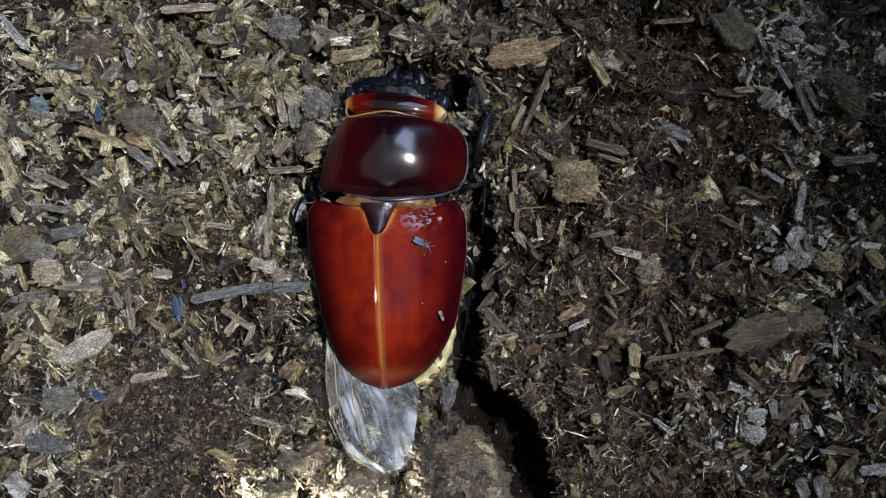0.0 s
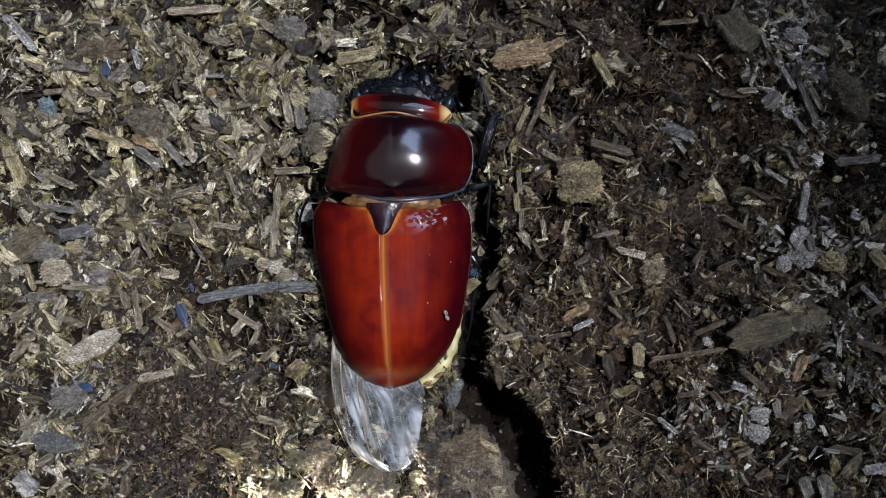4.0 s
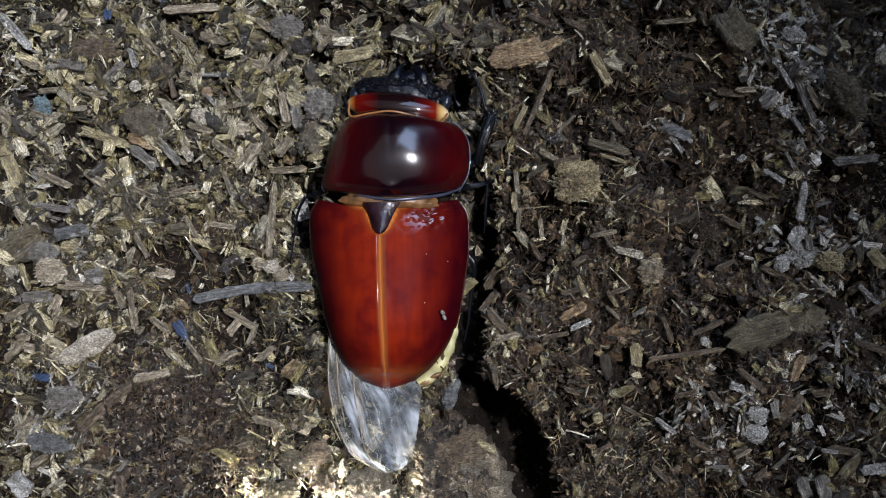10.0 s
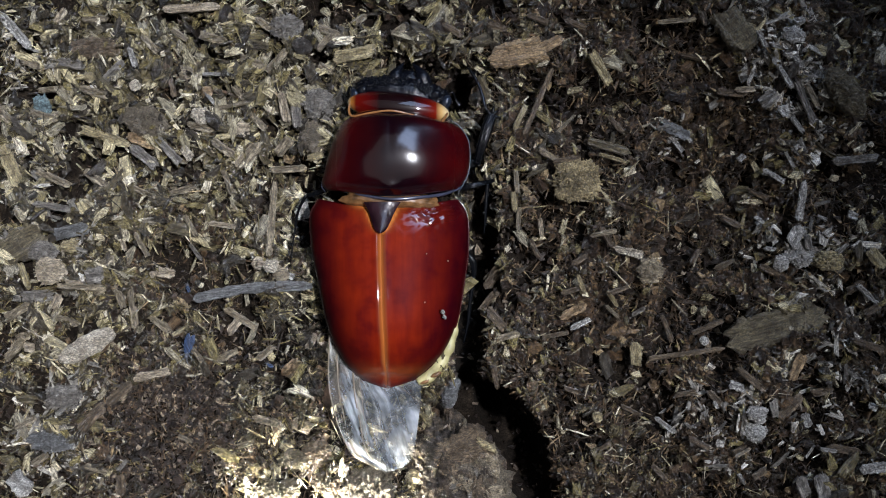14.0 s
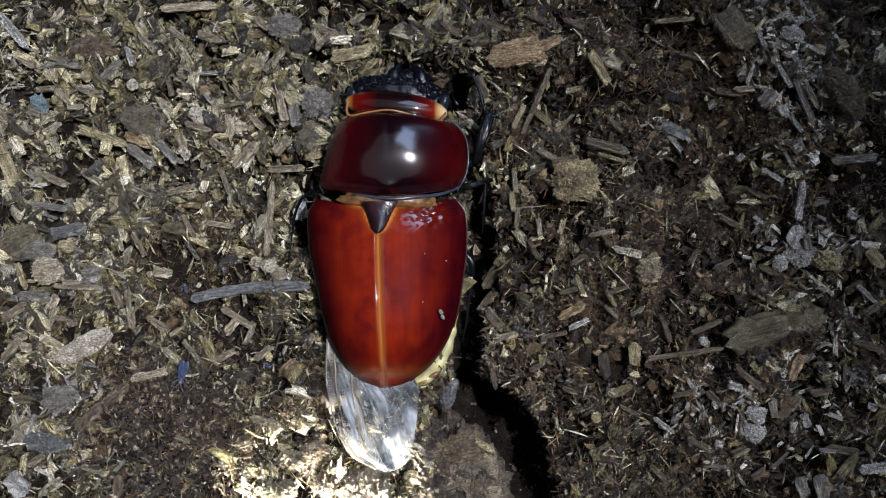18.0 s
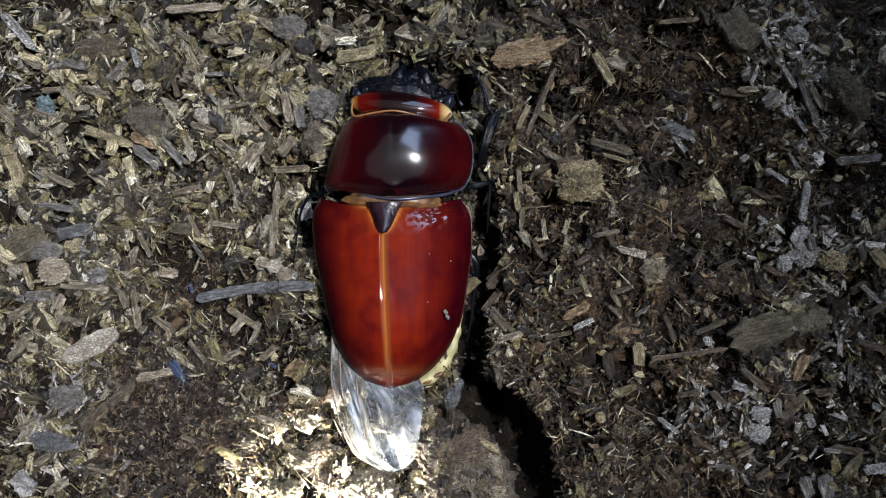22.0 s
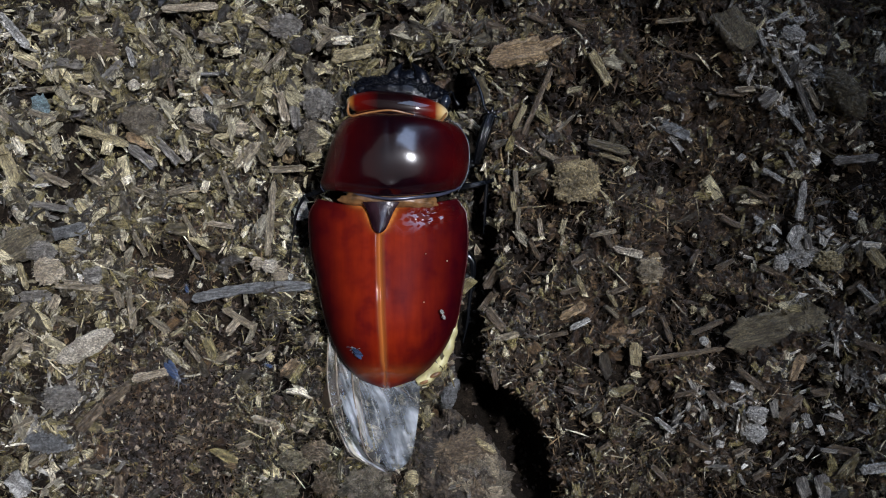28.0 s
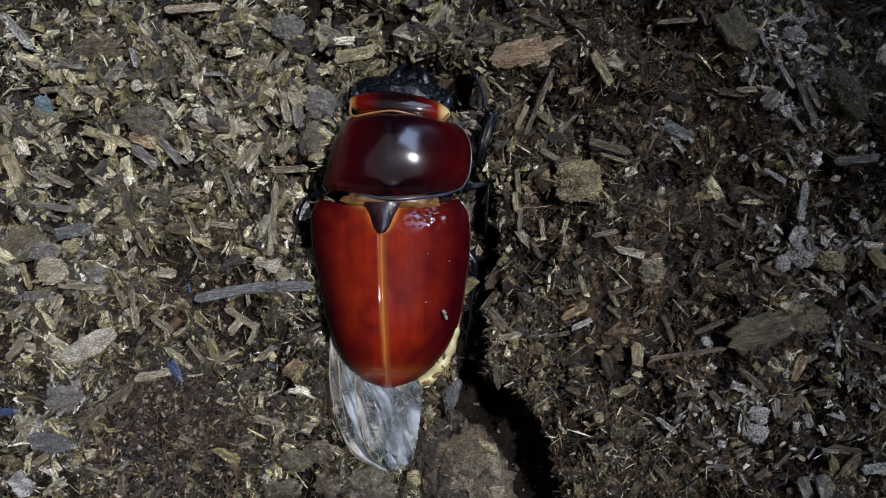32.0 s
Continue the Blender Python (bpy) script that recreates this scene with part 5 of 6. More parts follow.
chip("white", 34.48, 17.83, 36.97, 15.17, 0.76, "bluish translucent flake on the soil", lift=1.6, thick=0.4)
chip("white", 36.28, 18.48, 38.11, 16.49, 0.67, "thin whitish flake on the soil", lift=1.7, thick=0.4)
chip("grey", 58.3, 13.37, 65.29, 13.94, 1.26, "grey twig on the soil", lift=3.0, name='twig', category='twig')
chip("white", 53.69, 10.57, 53.04, 4.32, 1.17, "whitish grey twig on the soil", lift=3.0, name='twig', category='twig')
chip("brown", 12, 16.95, 16.31, 26.89, 0.76, "thin grey-brown twig on the soil", lift=2.0, name='twig', category='twig', thick=0.6)
chip("tan", 10.85, 11.98, 11.18, 8.25, 0.76, "tan wood chip lying on the soil")
chip("tan", 16.91, 17.37, 19.81, 20.28, 0.5, "tan wood chip lying on the soil")
chip("olive", 41.77, -13.36, 58.65, -8.73, 5.04, "flat olive-brown bark plate on dark soil", thick=1.6, lift=2.2, name='bark_plate', category='bark')
chip("brown", 30.26, -15.88, 42.2, -14.39, 0.76, "thin brown twig on dark soil", lift=1.9, name='twig', category='twig', thick=0.6)
chip("straw", 28.68, -13.39, 29.01, -17.21, 1.68, "pale square wood chip on dark soil")
chip("brown", 37.64, -12.48, 42.61, -10.41, 0.84, "thin brown twig on dark soil", name='twig', category='twig')
clod("bright", 39.17, -13.37, 0.67, 0.67, 0.6, "tiny white crumb on the soil", lift=1.8)
clod("white", 45.04, -23.35, 1.43, 1.09, 0.9, "whitish translucent crumb on soil", rough=0.45, freq=1.0, lift=1.7)
clod("bright", 45.29, -26.15, 1.51, 1.34, 0.9, "bright whitish crumb on soil", rough=0.45, freq=1.0, lift=1.7)
chip("rust", 51.15, -19.2, 53.31, -15.05, 1.59, "orange-brown bark strip on dark soil")
clod("tan", 30.0, -2.9, 1.9, 1.6, 1.4, "square tan wood crumb on soil", lift=0.8)
clod("white", 53.97, -0.62, 2.18, 1.68, 1.2, "grey mouldy crumb on the soil", rough=0.55, freq=1.0, lift=0.8)
clod("straw", 57.12, -1.45, 1.51, 1.17, 1.2, "pale mouldy crumb on the soil", lift=0.8)
chip("straw", 62.09, 0.37, 64.81, -2.51, 1.68, "pale dry wood chip on the soil", lift=2.8)
clod("straw", 22.84, -24.3, 0.76, 0.76, 0.8, "small pale crumb on dark soil", lift=1.0)
chip("grey", 28.1, -9.58, 30.17, -8.33, 0.67, "small weathered grey wood chip on the soil")
chip("brown", 18.98, -2.11, 21.47, -0.46, 0.84, "brown bark chip on the soil")
chip("brown", 17.32, -6.26, 21.47, -5.02, 0.76, "brown bark chip on the soil")
chip("brown", 14.83, -12.89, 18.98, -12.06, 0.67, "brown bark chip on the soil")
chip("brown", 23.95, -6.26, 27.27, -5.02, 0.67, "brown bark chip on the soil")
chip("brown", 23.12, 3.69, 24.78, 0.37, 0.84, "brown bark chip on the soil")
chip("brown", 33.08, -9.58, 34.73, -13.72, 0.76, "brown bark chip on the soil")
chip("brown", 43.03, -17.04, 47.17, -20.36, 1.01, "brown bark chip on the soil")
chip("brown", 38.88, -20.36, 41.37, -22.84, 1.01, "brown bark chip on the soil")
chip("brown", 48.83, -24.5, 52.98, -21.19, 1.51, "brown bark chip on the soil")
chip("brown", 54.64, -21.19, 57.95, -20.36, 1.17, "brown bark chip on the soil")
chip("brown", 56.29, -28.65, 61.27, -29.48, 1.17, "brown bark chip on the soil")
chip("brown", 59.61, -12.89, 64.59, -14.55, 1.01, "brown bark chip on the soil")
chip("brown", 61.27, -6.26, 63.76, -4.6, 1.17, "brown bark chip on the soil")
chip("brown", 48, -2.11, 51.32, -3.77, 1.01, "brown bark chip on the soil")
chip("brown", 42.2, -2.94, 45.51, -1.28, 0.84, "brown bark chip on the soil")
chip("brown", 38.05, -2.11, 39.71, 0.37, 0.76, "brown bark chip on the soil")
chip("brown", 46.34, 9.5, 49.66, 7.84, 0.84, "brown bark chip on the soil")
chip("brown", 43.03, 5.35, 46.34, 3.69, 1.01, "brown bark chip on the soil")
chip("brown", 40.54, 23.59, 45.51, 23.18, 1.01, "brown bark chip on the soil")
chip("brown", 35.56, 29.4, 39.71, 28.57, 0.76, "brown bark chip on the soil")
chip("brown", 38.05, 35.2, 38.88, 33.13, 0.84, "brown bark chip on the soil")
chip("brown", 18.15, 34.37, 21.47, 32.71, 0.84, "brown bark chip on the soil")
chip("brown", 12.34, 34.37, 15.66, 33.13, 0.84, "brown bark chip on the soil")
chip("brown", 6.54, 33.54, 9.86, 32.3, 1.01, "brown bark chip on the soil")
chip("brown", -0.09, 33.54, 3.22, 31.88, 1.01, "brown bark chip on the soil")
chip("brown", 24.78, 20.28, 27.27, 17.37, 0.76, "brown bark chip on the soil")
chip("brown", 22.3, 15.3, 25.61, 16.13, 0.76, "brown bark chip on the soil")
chip("brown", 13.17, 2.03, 14.83, -1.28, 0.76, "brown bark chip on the soil")
chip("brown", 6.54, -4.6, 9.03, -2.11, 0.84, "brown bark chip on the soil")
chip("brown", 8.2, -6.26, 5.71, -9.58, 1.01, "brown bark chip on the soil")
chip("brown", 33.9, -21.19, 37.22, -20.36, 0.76, "brown bark chip on the soil")
chip("brown", 26.44, -22.84, 29.76, -24.5, 0.67, "brown bark chip on the soil")
chip("brown", 18.15, -20.36, 20.64, -21.19, 0.76, "brown bark chip on the soil")
chip("brown", 13.17, -17.87, 15.66, -16.21, 0.76, "brown bark chip on the soil")
chip("brown", 7.37, -16.21, 8.2, -20.36, 0.84, "brown bark chip on the soil")
chip("brown", 22.3, -29.48, 24.78, -27.82, 0.67, "brown bark chip on the soil")
chip("brown", 30.59, -31.14, 33.08, -33.62, 0.76, "brown bark chip on the soil")
chip("brown", 35.56, -26.99, 38.88, -28.65, 0.84, "brown bark chip on the soil")
chip("brown", 42.2, -29.48, 44.68, -28.65, 1.01, "brown bark chip on the soil")
chip("brown", 45.51, -33.62, 48, -31.97, 1.01, "brown bark chip on the soil")
chip("brown", 62.93, -9.58, 65, -7.92, 1.01, "brown bark chip on the soil")
clod("humus", -10.87, -34.62, 3.52, 3.19, 3, "rounded fibrous soil clod under the wing tip", lift=0.8)
clod("slate", 1.2, -21.2, 1.1, 2.2, 2.4, "grey translucent bark crumb beside the beetle", turn=-25, lift=-ground_at(1.2, -21.2))
chip("dark", 2.08, -20.56, 2.92, -23.24, 1.01, "dark ragged bark splinter", lift=0.6)
clod("olive", -21.7, -30.54, 2.01, 1.34, 1.4, "crumbly brown soil clod", lift=0.5, rough=0.5)
clod("brown", -18.38, -29.55, 2.01, 1.51, 1.6, "crumbly brown soil clod", lift=0.5, rough=0.5)
clod("olive", -23.37, -34.53, 2.52, 1.34, 1.4, "crumbly brown soil clod", lift=0.5, rough=0.5)
clod("brown", -16.72, -33.7, 2.01, 1.51, 1.4, "crumbly brown soil clod", lift=0.5, rough=0.5)
clod("straw", -4.42, -33.42, 1.01, 1.17, 0.8, "amber translucent scale under the wing tip")
chip("white", 48.25, 27.1, 51.05, 23.47, 0.76, "pale mouldy flake on the soil", lift=2.6, thick=0.6)
chip("bright", 49.07, 21.16, 50.39, 19.51, 1.09, "pale mouldy flake on the soil", lift=2.6, thick=0.6)
chip("pale", 42.97, 23.64, 46.1, 23.8, 0.84, "pale dry wood chip on the soil", lift=2.6, thick=0.6)
chip("grey", 46.51, 21.33, 49.07, 23.14, 1.85, "small weathered grey wood chip on the soil", lift=2.6, thick=0.6)
chip("white", 51.38, 19.84, 53.53, 17.37, 0.76, "pale mouldy flake on the soil", lift=2.6, thick=0.6)
chip("tan", 53.53, 24.29, 55.67, 20.83, 0.84, "tan wood chip lying on the soil", lift=2.6, thick=0.6)
chip("white", 45.28, 31.72, 46.51, 29.08, 0.76, "pale mouldy flake on the soil", lift=2.6, thick=0.6)
chip("white", 44.62, 13.57, 45.77, 14.56, 0.84, "pale mouldy flake on the soil", lift=2.6, thick=0.6)
chip("tan", 32.08, 34.19, 37.85, 34.36, 0.76, "tan wood chip lying on the soil", lift=2.6, thick=0.6)
chip("white", 53.69, 3.84, 51.71, 0.87, 1.85, "pale mouldy flake on the soil", lift=2.6, thick=0.6)
chip("grey", 54.02, 2.68, 54.68, -0.12, 1.01, "small weathered grey wood chip on the soil", lift=2.6, thick=0.6)
chip("bright", 47.26, 5.32, 48.91, 4.17, 0.59, "pale mouldy flake on the soil", lift=2.6, thick=0.6)
chip("white", 48.74, 0.37, 50.72, 0.21, 0.67, "pale mouldy flake on the soil", lift=2.6, thick=0.6)
chip("white", 47.75, 12.25, 51.05, 10.11, 0.76, "pale mouldy flake on the soil", lift=2.6, thick=0.6)
chip("white", 62.19, -4.99, 64.91, -7.88, 0.76, "pale mouldy flake on the soil", lift=2.6, thick=0.6)
chip("white", 60.78, 5.65, 62.27, 4.99, 1.17, "pale mouldy flake on the soil", lift=2.6, thick=0.6)
chip("pale", 42.31, -29.82, 44.95, -28.5, 0.5, "pale dry wood chip on the soil", lift=2.6, thick=0.6)
chip("white", 53.2, -23.71, 54.02, -25.86, 1.17, "pale mouldy flake on the soil", lift=2.6, thick=0.6)
chip("white", 55.34, -28.99, 57.81, -29.24, 0.59, "pale mouldy flake on the soil", lift=2.6, thick=0.6)
chip("white", 59.79, -31.3, 64.25, -30.81, 1.51, "pale mouldy flake on the soil", lift=2.6, thick=0.6)
chip("grey", 52.21, -32.79, 53.53, -36.09, 1.68, "small weathered grey wood chip on the soil", lift=2.6, thick=0.6)
chip("grey", 55.17, -32.29, 55.59, -36.09, 2.18, "small weathered grey wood chip on the soil", lift=2.6, thick=0.6)
chip("white", 42.97, -32.21, 44.12, -33.94, 0.5, "pale mouldy flake on the soil", lift=2.6, thick=0.6)
chip("bright", 39.67, -21.9, 40.33, -23.05, 0.59, "pale mouldy flake on the soil", lift=2.6, thick=0.6)
chip("bright", 62.27, -22.39, 63.59, -23.05, 1.01, "pale mouldy flake on the soil", lift=2.6, thick=0.6)
chip("white", 39.34, -27.51, 40.66, -27.84, 1.17, "pale mouldy flake on the soil", lift=2.6, thick=0.6)
chip("white", 31.25, -24.37, 34.55, -26.85, 0.76, "pale mouldy flake on the soil", lift=2.6, thick=0.6)
chip("white", 41.98, -19.42, 44.45, -20.25, 1.34, "pale mouldy flake on the soil", lift=2.6, thick=0.6)
chip("pale", -44.97, -8.04, -44.8, -11.17, 0.59, "pale dry wood chip on the soil", lift=2.6, thick=0.6)
chip("pale", -46.86, 2.02, -46.45, -0.12, 0.67, "pale dry wood chip on the soil", lift=2.6, thick=0.6)
chip("tan", -55.36, -4.99, -47.93, -5.24, 0.84, "tan wood chip lying on the soil", lift=2.6, thick=0.6)
chip("pale", -54.53, -4.41, -51.65, -4.58, 0.67, "pale dry wood chip on the soil", lift=2.6, thick=0.6)
chip("grey", -51.65, -3.59, -48.59, -3.42, 2.35, "small weathered grey wood chip on the soil", lift=2.6, thick=0.6)
chip("pale", -42.49, -2.93, -42, -3.92, 0.84, "pale dry wood chip on the soil", lift=2.6, thick=0.6)
chip("pale", -57.01, -8.54, -55.85, -6.23, 1.34, "pale dry wood chip on the soil", lift=2.6, thick=0.6)
chip("straw", -62.62, -1.69, -61.46, -5.81, 0.92, "pale dry wood chip on the soil", lift=2.6, thick=0.6)
chip("pale", -31.85, -12.41, -29.46, -9.53, 1.17, "pale dry wood chip on the soil", lift=2.6, thick=0.6)
chip("pale", -61.13, -13.81, -59.32, -14.31, 1.51, "pale dry wood chip on the soil", lift=2.6, thick=0.6)
chip("tan", -46.95, -5.4, -46.12, -8.29, 1.01, "tan wood chip lying on the soil", lift=2.6, thick=0.6)
chip("pale", -26.9, -1.69, -25, -2.1, 1.01, "pale dry wood chip on the soil", lift=2.6, thick=0.6)
chip("bright", -23.19, -3.26, -21.54, -3.92, 1.01, "pale mouldy flake on the soil", lift=2.6, thick=0.6)
chip("tan", -50.41, -6.23, -48.76, -4.99, 1.17, "tan wood chip lying on the soil", lift=2.6, thick=0.6)
clod("white", 50.93, -1.77, 1.09, 1.09, 0.9, "grey mouldy crumb on the soil", lift=1.6, rough=0.4)
clod("straw", 57.4, -1.44, 1.85, 1.34, 1.1, "pale mouldy crumb on the soil", lift=1.7)
clod("grey", -58.61, -0.04, 2.01, 1.34, 1.2, "grey bark crumb on the soil", lift=1.6)
clod("pale", -57.04, -2.92, 1.85, 1.85, 1.2, "pale lump of rotten wood", lift=1.8)

chip("olive", -52.0, 34.2, -49.8, 32.4, 0.9, "olive-tan wood chip on the soil")
chip("white", -45.5, 29.8, -44.4, 26.6, 0.8, "whitish mouldy splinter on the soil", lift=2.4, thick=0.6)
clod("speckle", -44.5, 24.0, 0.9, 0.8, 0.7, "small cream crumb of wood", lift=1.6, level=3)
clod("straw", -51.2, 25.2, 0.8, 0.7, 0.7, "small yellow crumb of wood", lift=1.4, level=3)
clod("rust", -34.2, 23.4, 0.9, 0.8, 0.7, "small orange-brown crumb of wood", lift=1.4, level=3)
clod("speckle", -34.8, 19.7, 1.5, 1.1, 0.9, "pale tan crumb of rotten wood", lift=1.4, level=4)
clod("teal", -58.3, 20.9, 1.0, 1.8, 0.9, "blue-green mouldy crumb on the soil", lift=1.4, rough=0.5)
clod("dark", -20.4, 29.9, 1.5, 1.2, 1.2, "round blue-black crumb before the beetle", lift=1.4, rough=0.2)
chip("grey", -41.6, 16.6, -38.2, 12.6, 1.2, "grey chip with a pale broken edge", lift=2.2)
chip("speckle", -38.0, 15.4, -36.6, 13.3, 1.3, "whitish broken end of a chip", lift=2.5)
chip("tan", -22.0, 16.6, -24.4, 14.0, 1.5, "blocky tan chip beside the beetle", lift=2.2, thick=1.1)
chip("straw", -20.0, 13.6, -17.2, 14.2, 1.0, "yellowish chip beside the beetle", lift=1.8)
chip("olive", 21.6, 16.4, 28.4, 14.6, 1.3, "long olive-brown splinter on the soil", lift=1.9)
chip("straw", 23.2, 14.4, 27.4, 13.2, 0.6, "thin yellow-tan splinter on the soil", lift=2.1)
chip("tan", 14.2, 15.0, 17.8, 13.0, 0.9, "tan splinter on the soil", lift=2.0)
chip("straw", 10.4, 17.4, 12.4, 21.6, 0.8, "yellow-tan splinter beside the front leg", lift=1.8)
chip("tan", 11.4, 6.6, 11.2, 3.0, 0.7, "straight tan splinter beside the beetle", lift=1.9)
chip("brown", 6.6, -8.4, 9.4, -11.6, 1.4, "dark brown bark chip beside the beetle", lift=1.9)

clod("speckle", -24.8, -2.2, 1.1, 0.9, 0.9, "round cream-white crumb at the foot of a stick", lift=1.9, level=4)
clod("tan", -23.4, -3.4, 1.2, 1.0, 0.9, "round tan crumb beside a bark strip", lift=1.8, level=4)
chip("rust", 17.2, -10.0, 21.3, -7.7, 1.3, "orange-brown split chip on dark soil", lift=2.1)
chip("bright", 18.9, -11.6, 22.0, -9.9, 0.8, "shiny bluish-white splinter on dark soil", lift=2.2, thick=0.5)
chip("tan", 8.0, -12.9, 11.6, -12.0, 1.0, "tan chip on dark soil beside the beetle", lift=2.0)
chip("brown", 6.6, -6.2, 9.2, -1.9, 1.5, "brown fibrous chip beside the beetle", lift=1.9)
chip("pale", 14.5, 5.0, 14.9, 2.0, 0.7, "pale straight splinter on the soil", lift=2.2)
chip("straw", 6.6, 5.0, 9.9, 3.3, 1.1, "yellow-tan chip beside the beetle", lift=2.0)
chip("straw", 19.6, -3.4, 20.9, -6.4, 0.7, "yellow-tan splinter on dark soil", lift=2.2)
chip("tan", 23.9, -7.9, 26.0, -9.9, 0.6, "thin tan splinter on dark soil", lift=2.2)
chip("straw", 24.0, -5.6, 25.6, -8.2, 0.6, "thin yellow-tan splinter on dark soil", lift=2.3)
chip("speckle", 24.6, 0.4, 29.0, -0.6, 1.1, "pale striped chip on dark soil", lift=2.1)
chip("tan", 21.4, 2.2, 25.4, 3.0, 0.7, "tan splinter on dark soil", lift=2.1)
chip("straw", 10.4, 8.8, 10.8, 5.6, 0.9, "yellow upright-lying chip beside the middle leg", lift=2.0)

# big bark lump behind the beetle, in flaky layers
bark_lump = new("bark_lump")
bark_lump.location = (3.0 * MM, -34.9 * MM, -0.0015)
bark_lump.rotation_euler[2] = radians(11)
tagged(bark_lump, "rounded brown flaky lump of rotten bark behind the beetle", "bark")
bm = lump(bmesh.new(), 0, 0, 0, 6.8, 11.0, 7.0, 14, 0.17, 0.42, 6, 4)
for v in bm.verts:                                           # torn ledges across the grain
    p = v.co / MM
    step = noise.noise(Vector((p.x * 0.35 + p.y * 0.5, p.y * 0.25 - p.x * 0.3, 2.0)))
    v.co.z += (0.9 * math.floor(step * 5) / 5 + 0.55 * noise.noise(Vector((p.x * 0.9 - p.y * 0.5, p.x * 1.8 + p.y * 2.6, p.z))) + 0.4 * noise.noise(p * 2.3) + 0.22 * noise.noise(p * 5.1)) * MM
part("core", bm, bark_mat, bark_lump, "", False)
for px, py, z, rx, ry, rz, turn, tilt, tone in ((-0.9, 5.4, 5.0, 3.2, 3.4, 1.1, 20, 6, "dark"), (1.6, 5.6, 5.4, 4.0, 2.6, 1.0, -32, 10, "brown"), (3.6, 1.2, 4.6, 3.2, 4.6, 1.4, 8, 16, "humus"),
                                               (4.6, -3.0, 4.4, 2.4, 3.4, 1.3, -8, 20, "olive")):
    bm = lump(bmesh.new(), px, py, z, rx, ry, rz, turn, 0.42, 0.85, 5, int(px * 3) + 20, tilt)
    part("layer", bm, WOOD[tone], bark_lump, "ragged layer of rotten bark", False)
shape = random.Random(8)
for k in range(90):
    a, e = shape.uniform(0.1, math.pi), shape.uniform(0.15, 0.97)
    x, y = 6.5 * e * math.cos(a), 10.2 * e * math.sin(a)
    bm = lump(bmesh.new(), 0, 0, 0, shape.uniform(0.5, 1.5), shape.uniform(0.12, 0.4), 0.14, 0, 0.4, 1.4, 2, k)
    slope = Vector((x / 46, y / 112, math.sqrt(max(0.03, 1 - e * e)) / 7.0)).normalized()
    bm.transform(Matrix.Translation(Vector((x, y, 6.8 * math.sqrt(max(0.02, 1 - e * e)) + 0.35)) * MM) @ slope.to_track_quat("Z", "Y").to_matrix().to_4x4() @ pose(0, 0, 0, shape.gauss(0, 18), shape.gauss(0, 14), shape.gauss(-30, 30)))
    part("flake", bm, WOOD[shape.choice(("brown", "grey", "olive", "tan", "humus", "rust"))], bark_lump, "", False)
for px, py, z, rx, ry, turn, tone in ((7.12, -28.83, 5.6, 1.8, 0.5, -42, "straw"), (7.62, -32.02, 5.2, 0.9, 2.0, 12, "tan"), (6.78, -35.88, 5.6, 1.6, 1.2, -10, "tan")):
    bm = lump(bmesh.new(), px - 2.59, py - -35.04, z, rx, ry, 0.8, turn, 0.3, 0.9, 4, 3)
    part("broken_edge", bm, WOOD[tone], bark_lump, "pale torn edge", False)

# 300 loose chips round the beetle, of a dozen shapes
loose = []
for k in range(12):
    one = np.array([1.0])
    ln = 2.0 + 0.22 * k
    v, _ = flake_verts(CHIP, one * ln, one * ln * (0.25 + 0.03 * (k % 6)), one * (0.5 + 0.05 * (k % 5)), one * 0, one * 0, one * 0, 0.12)
    loose.append(raw_mesh("chip", v.reshape(-1, 3) * MM, flake_faces(len(CHIP))))
    loose[-1].materials.append(piece_mat)
x, y = scatter(1500, (62, 36), lambda x, y: coarse_share(x, y) * body_mask(x, y))
for k in range(min(300, len(x))):
    ob = new("chip", loose[k % 12])
    ob.parent = soil
    ob.matrix_local = Matrix.Translation((x[k] * MM, y[k] * MM, (ground_at(x[k], y[k]) + 1.2) * MM)) @ pose(0, 0, 0, rng.normal(0, 16), rng.normal(0, 12), rng.uniform(0, 360))


# ---- small flies ----


def small_fly(label, size):
    """A fly two to four millimetres long, facing +y, its wings folded over its back."""
    root = new("small_fly")
    tagged(root, label, "fly", "small flies on the beetle and the soil")
    part("thorax", lump(bmesh.new(), 0, 0.35, 0.35, 0.22, 0.30, 0.24, 0, 0, 1, 2), fly_mat, root)
    part("head", lump(bmesh.new(), 0, 0.72, 0.32, 0.17, 0.15, 0.16, 0, 0, 1, 2), fly_mat, root)
    part("abdomen", lump(bmesh.new(), 0, -0.25, 0.30, 0.20, 0.48, 0.18, 0, 0, 1, 2), fly_mat, root)
    for side in (-1, 1):
        bm = lump(bmesh.new(), side * 0.14, -0.38, 0.56 + 0.03 * side, 0.27, 0.85, 0.035, side * 6, 0, 1, 3)
        part("wing", bm, fly_wing_mat, root, "blue-grey shiny folded wing")
        part("antenna", tube(bmesh.new(), [(side * 0.06, 0.82, 0.36), (side * 0.3, 1.2, 0.5), (side * 0.62, 1.5, 0.34)], [0.035, 0.03, 0.018], 10, 5), fly_mat, root)
        for k, y in enumerate((0.5, 0.3, 0.1)):
            out = (0.45, 0.1, -0.4)[k]
            part("leg", tube(bmesh.new(), [(side * 0.12, y, 0.28), (side * 0.48, y + out * 0.6, 0.42), (side * 0.72, y + out, 0.02)], [0.04, 0.035, 0.02], 10, 5), fly_mat, root)
    for o in root.children:
        o.data.transform(Matrix.Scale(size, 4))
    return root


